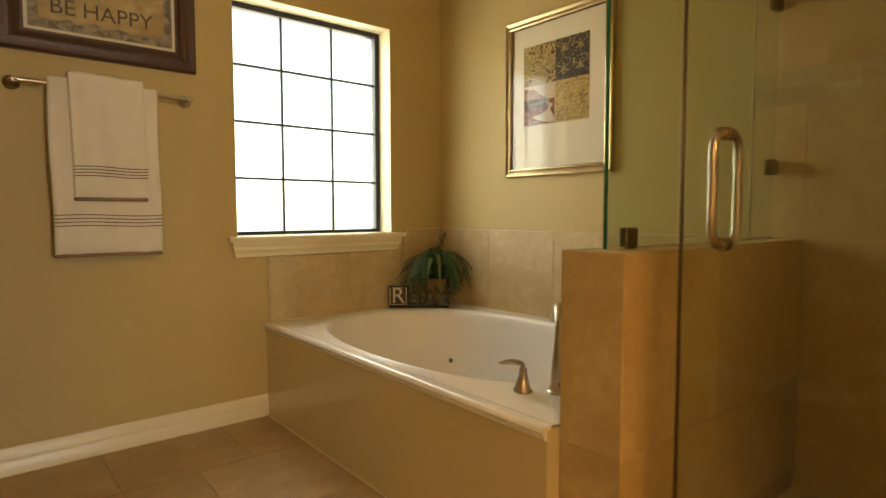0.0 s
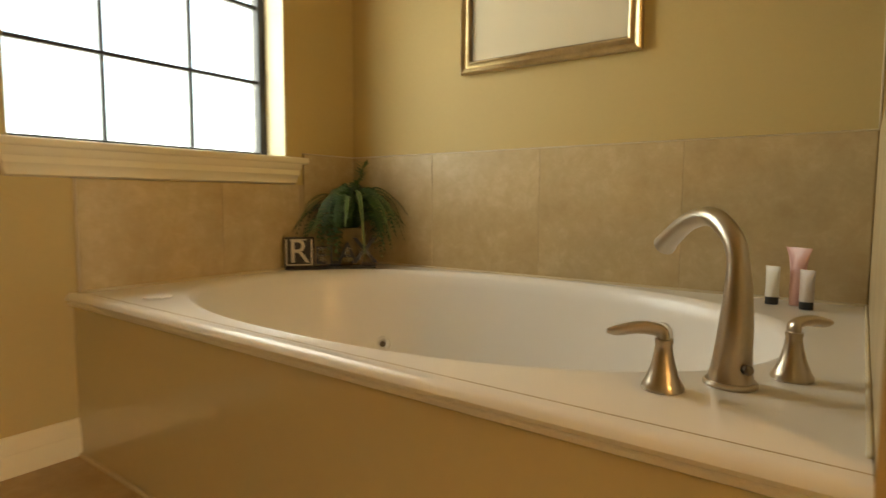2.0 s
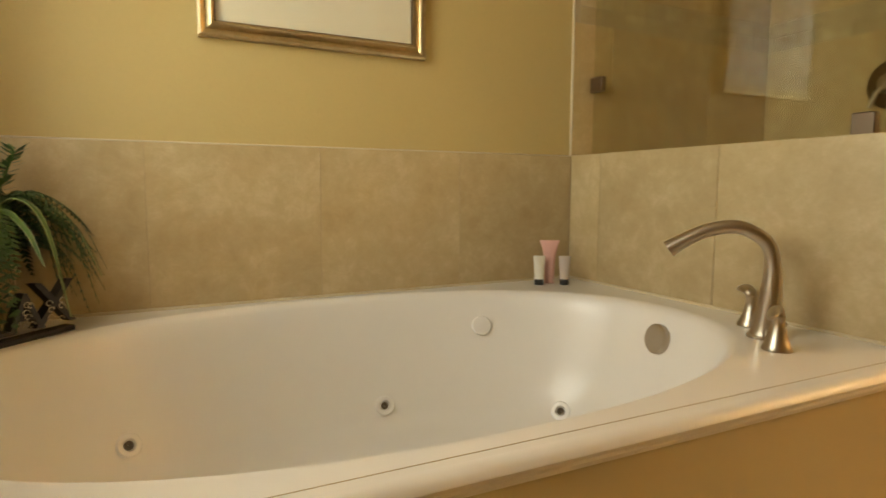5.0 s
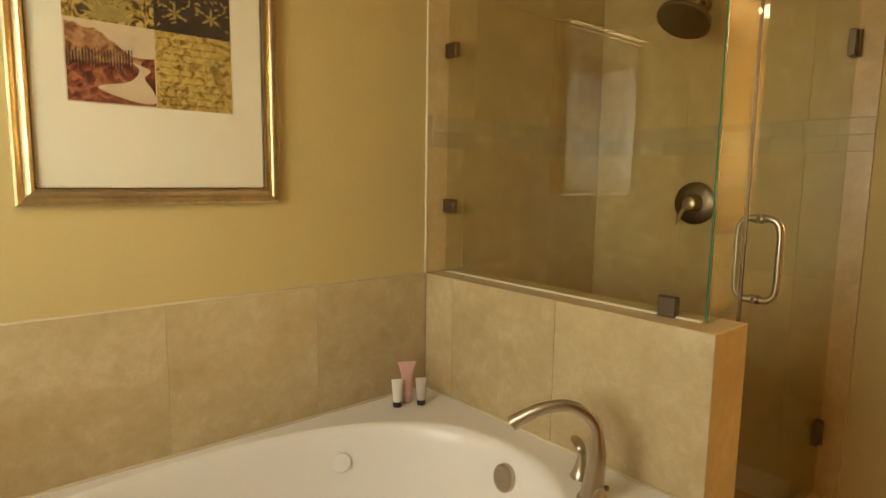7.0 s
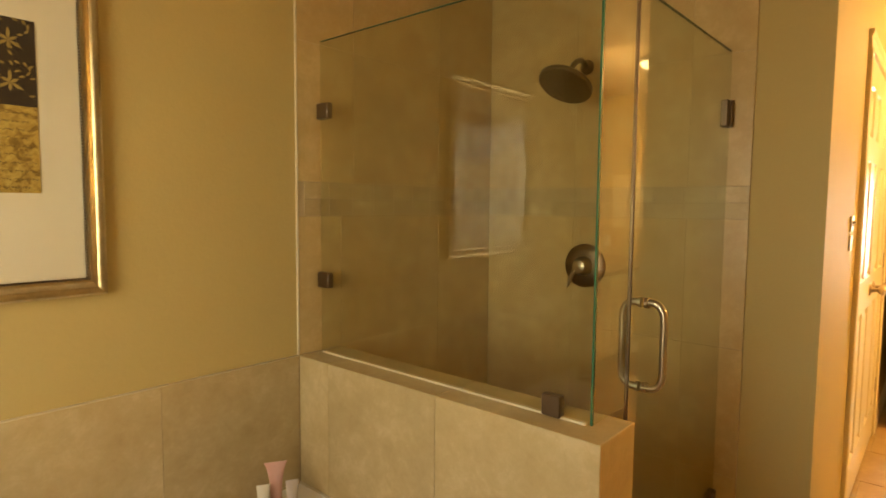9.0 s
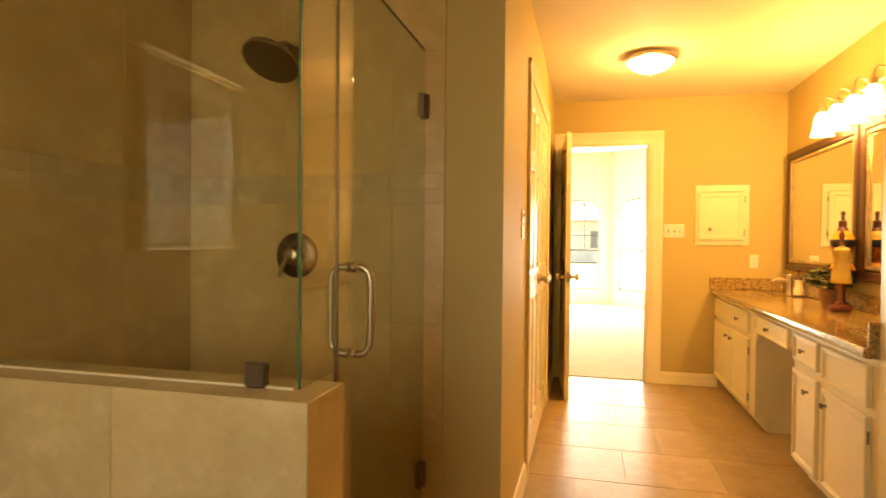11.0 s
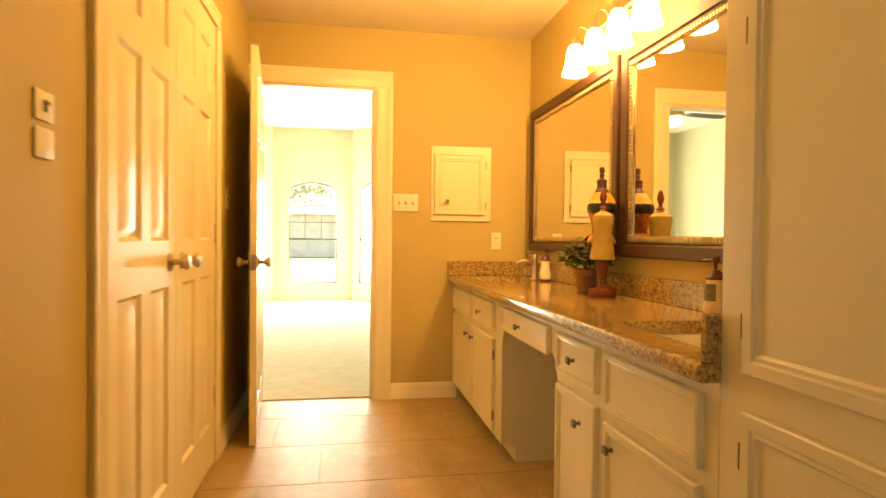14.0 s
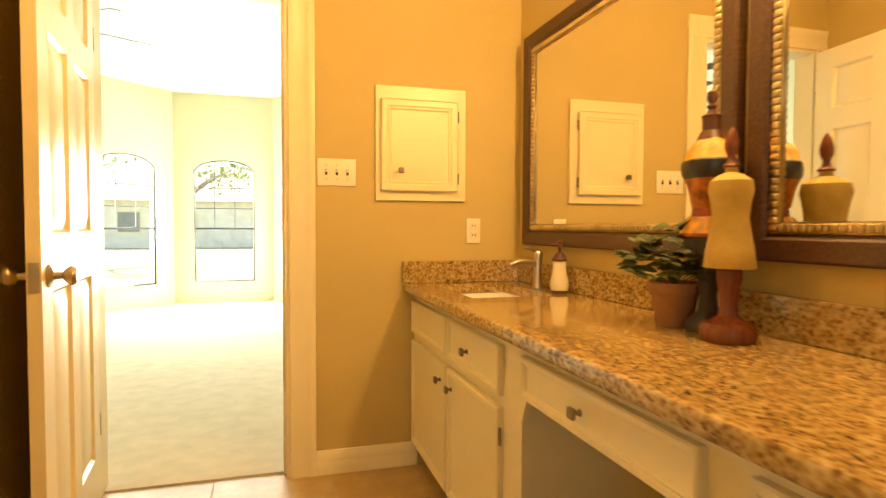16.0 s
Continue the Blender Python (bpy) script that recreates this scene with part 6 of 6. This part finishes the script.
while y < YN:
    y0, y1 = max(y, YS - 0.058), min(y + P, YN)
    x = 0.337 - 6 * P + (0 if row % 2 else 0.225)
    while x < 1.35:
        x0, x1 = max(x, XW), min(x + P, 1.32 if y0 > YSH else XC)
        if y1 - y0 > 0.02 and x1 - x0 > 0.02:
            tile(floor, pose((x0 + x1) / 2, (y0 + y1) / 2, -0.0035), x1 - x0 - 0.004, y1 - y0 - 0.004, 0.0035, FTILE)
        x += P
    y += P
    row += 1

ON_NORTH = lambda u, v: pose(u, YN - 0.0005, v, 90, 0, 0)
ON_EAST = lambda u, v: pose(XE - 0.0005, u, v, 0, -90, 0) @ pose(0, 0, 0, 0, 0, 90)
ON_SHOWER = lambda u, v: pose(u, YSH + 0.0005, v, -90, 0, 0)
ON_TUBSIDE = lambda u, v: pose(u, HW1 - 0.0122, v, -90, 0, 0)
ON_SHOWERSIDE = lambda u, v: pose(u, HW0 + 0.0122, v, 90, 0, 0)
ON_END = lambda u, v: pose(HWX + 0.0122, u, v, 0, -90, 0) @ pose(0, 0, 0, 0, 0, 90)
ON_TOP = lambda u, v: pose(u, v, HWZ - 0.0102)
TOPZ = 0.902
tiled(wall_north, ON_NORTH, [1.312, 1.763], [0.42, 0.783], 0.008, TILE)
tiled(wall_north, ON_NORTH, [1.763, 2.098], [0.42, 0.783], 0.008, TILE)
tiled(wall_north, ON_NORTH, [2.122, XE - 0.009], [0.42, TOPZ], 0.008, TILE)
tiled(wall_east, ON_EAST, [HW1 + 0.002, 1.425, 1.888, 2.345, YN - 0.009], [0.42, TOPZ], 0.008, TILE)
tiled(half_wall, ON_TUBSIDE, [HWX + 0.0005, 1.782, 2.243, XE - 0.009], [0.0, 0.42, HWZ - 0.001], 0.0118, TILE)
tiled(half_wall, ON_SHOWERSIDE, [HWX + 0.0005, 1.782, 2.243, XE - 0.009], [0.10, 0.42, HWZ - 0.001], 0.0118, STILE)
tiled(half_wall, ON_END, [HW0 + 0.001, HW1 - 0.001], [0.0, 0.42, HWZ - 0.001], 0.0118, TILE)
tiled(half_wall, ON_TOP, [HWX, 1.782, 2.243, XE - 0.009], [HW0, HW1], 0.0102, TILE, 0.002)
# grout beds behind the wall tiles
bm = bmesh.new()
box(bm, XE - 0.0068, XE - 0.0002, YSH + 0.008, YN - 0.0002, 0.03, TOPZ - 0.002)
box(bm, XE - 0.0068, XE - 0.0002, YSH + 0.008, HW1 - 0.004, TOPZ - 0.002, ZC - 0.001)
box(bm, 1.294, XE - 0.007, YSH + 0.0002, YSH + 0.0068, 0.03, ZC - 0.001)
box(bm, 1.314, XE - 0.007, YN - 0.0068, YN - 0.0002, 0.42, 0.782)
box(bm, 2.124, XE - 0.007, YN - 0.0068, YN - 0.0002, 0.782, TOPZ - 0.002)
structure("wall_grout", bm, GROUT, "beige grout between the wall tiles", "grout")
# shower walls: large tiles with a band of small ones
levels = [0.03, 0.45, 0.915, 1.372]
upper = [1.488, 1.945, 2.40, ZC - 0.002]
for zs in (levels, upper):
    tiled(wall_east, ON_EAST, [YSH + 0.01, 0.27, HW0 - 0.002] if zs is levels else [YSH + 0.01, 0.27, 0.73, HW1 - 0.003], zs, 0.008, STILE)
    tiled(wall_shower, ON_SHOWER, [1.292, 1.50, 1.96, XE - 0.009], zs, 0.008, STILE)
tiled(wall_east, ON_EAST, [HW0 - 0.002, HW1 - 0.003], [HWZ + 0.002, 1.372], 0.008, STILE)
for z0, z1 in ((1.372, 1.43), (1.43, 1.488)):
    tiled(wall_east, ON_EAST, [YSH + 0.01 + 0.1035 * k for k in range(11)], [z0, z1], 0.007, TILE, 0.003)
    tiled(wall_shower, ON_SHOWER, [1.292 + 0.1104 * k for k in range(11)], [z0, z1], 0.007, TILE, 0.003)
# caulk along the tile's top edge and the shower's outer corner
bm = bmesh.new()
box(bm, XE - 0.010, XE, HW1, YN, TOPZ - 0.001, TOPZ + 0.004, 0.002)
box(bm, 2.12, XE - 0.01, YN - 0.010, YN, TOPZ - 0.001, TOPZ + 0.004, 0.002)
box(bm, XE - 0.0095, XE, HW1 - 0.002, HW1 + 0.003, TOPZ, ZC, 0.001)
box(bm, 1.306, 1.312, YN - 0.009, YN, DZ, 0.784, 0.002)
structure("trim_caulk", bm, CAULK, "cream caulk line along the tiles", "caulk")
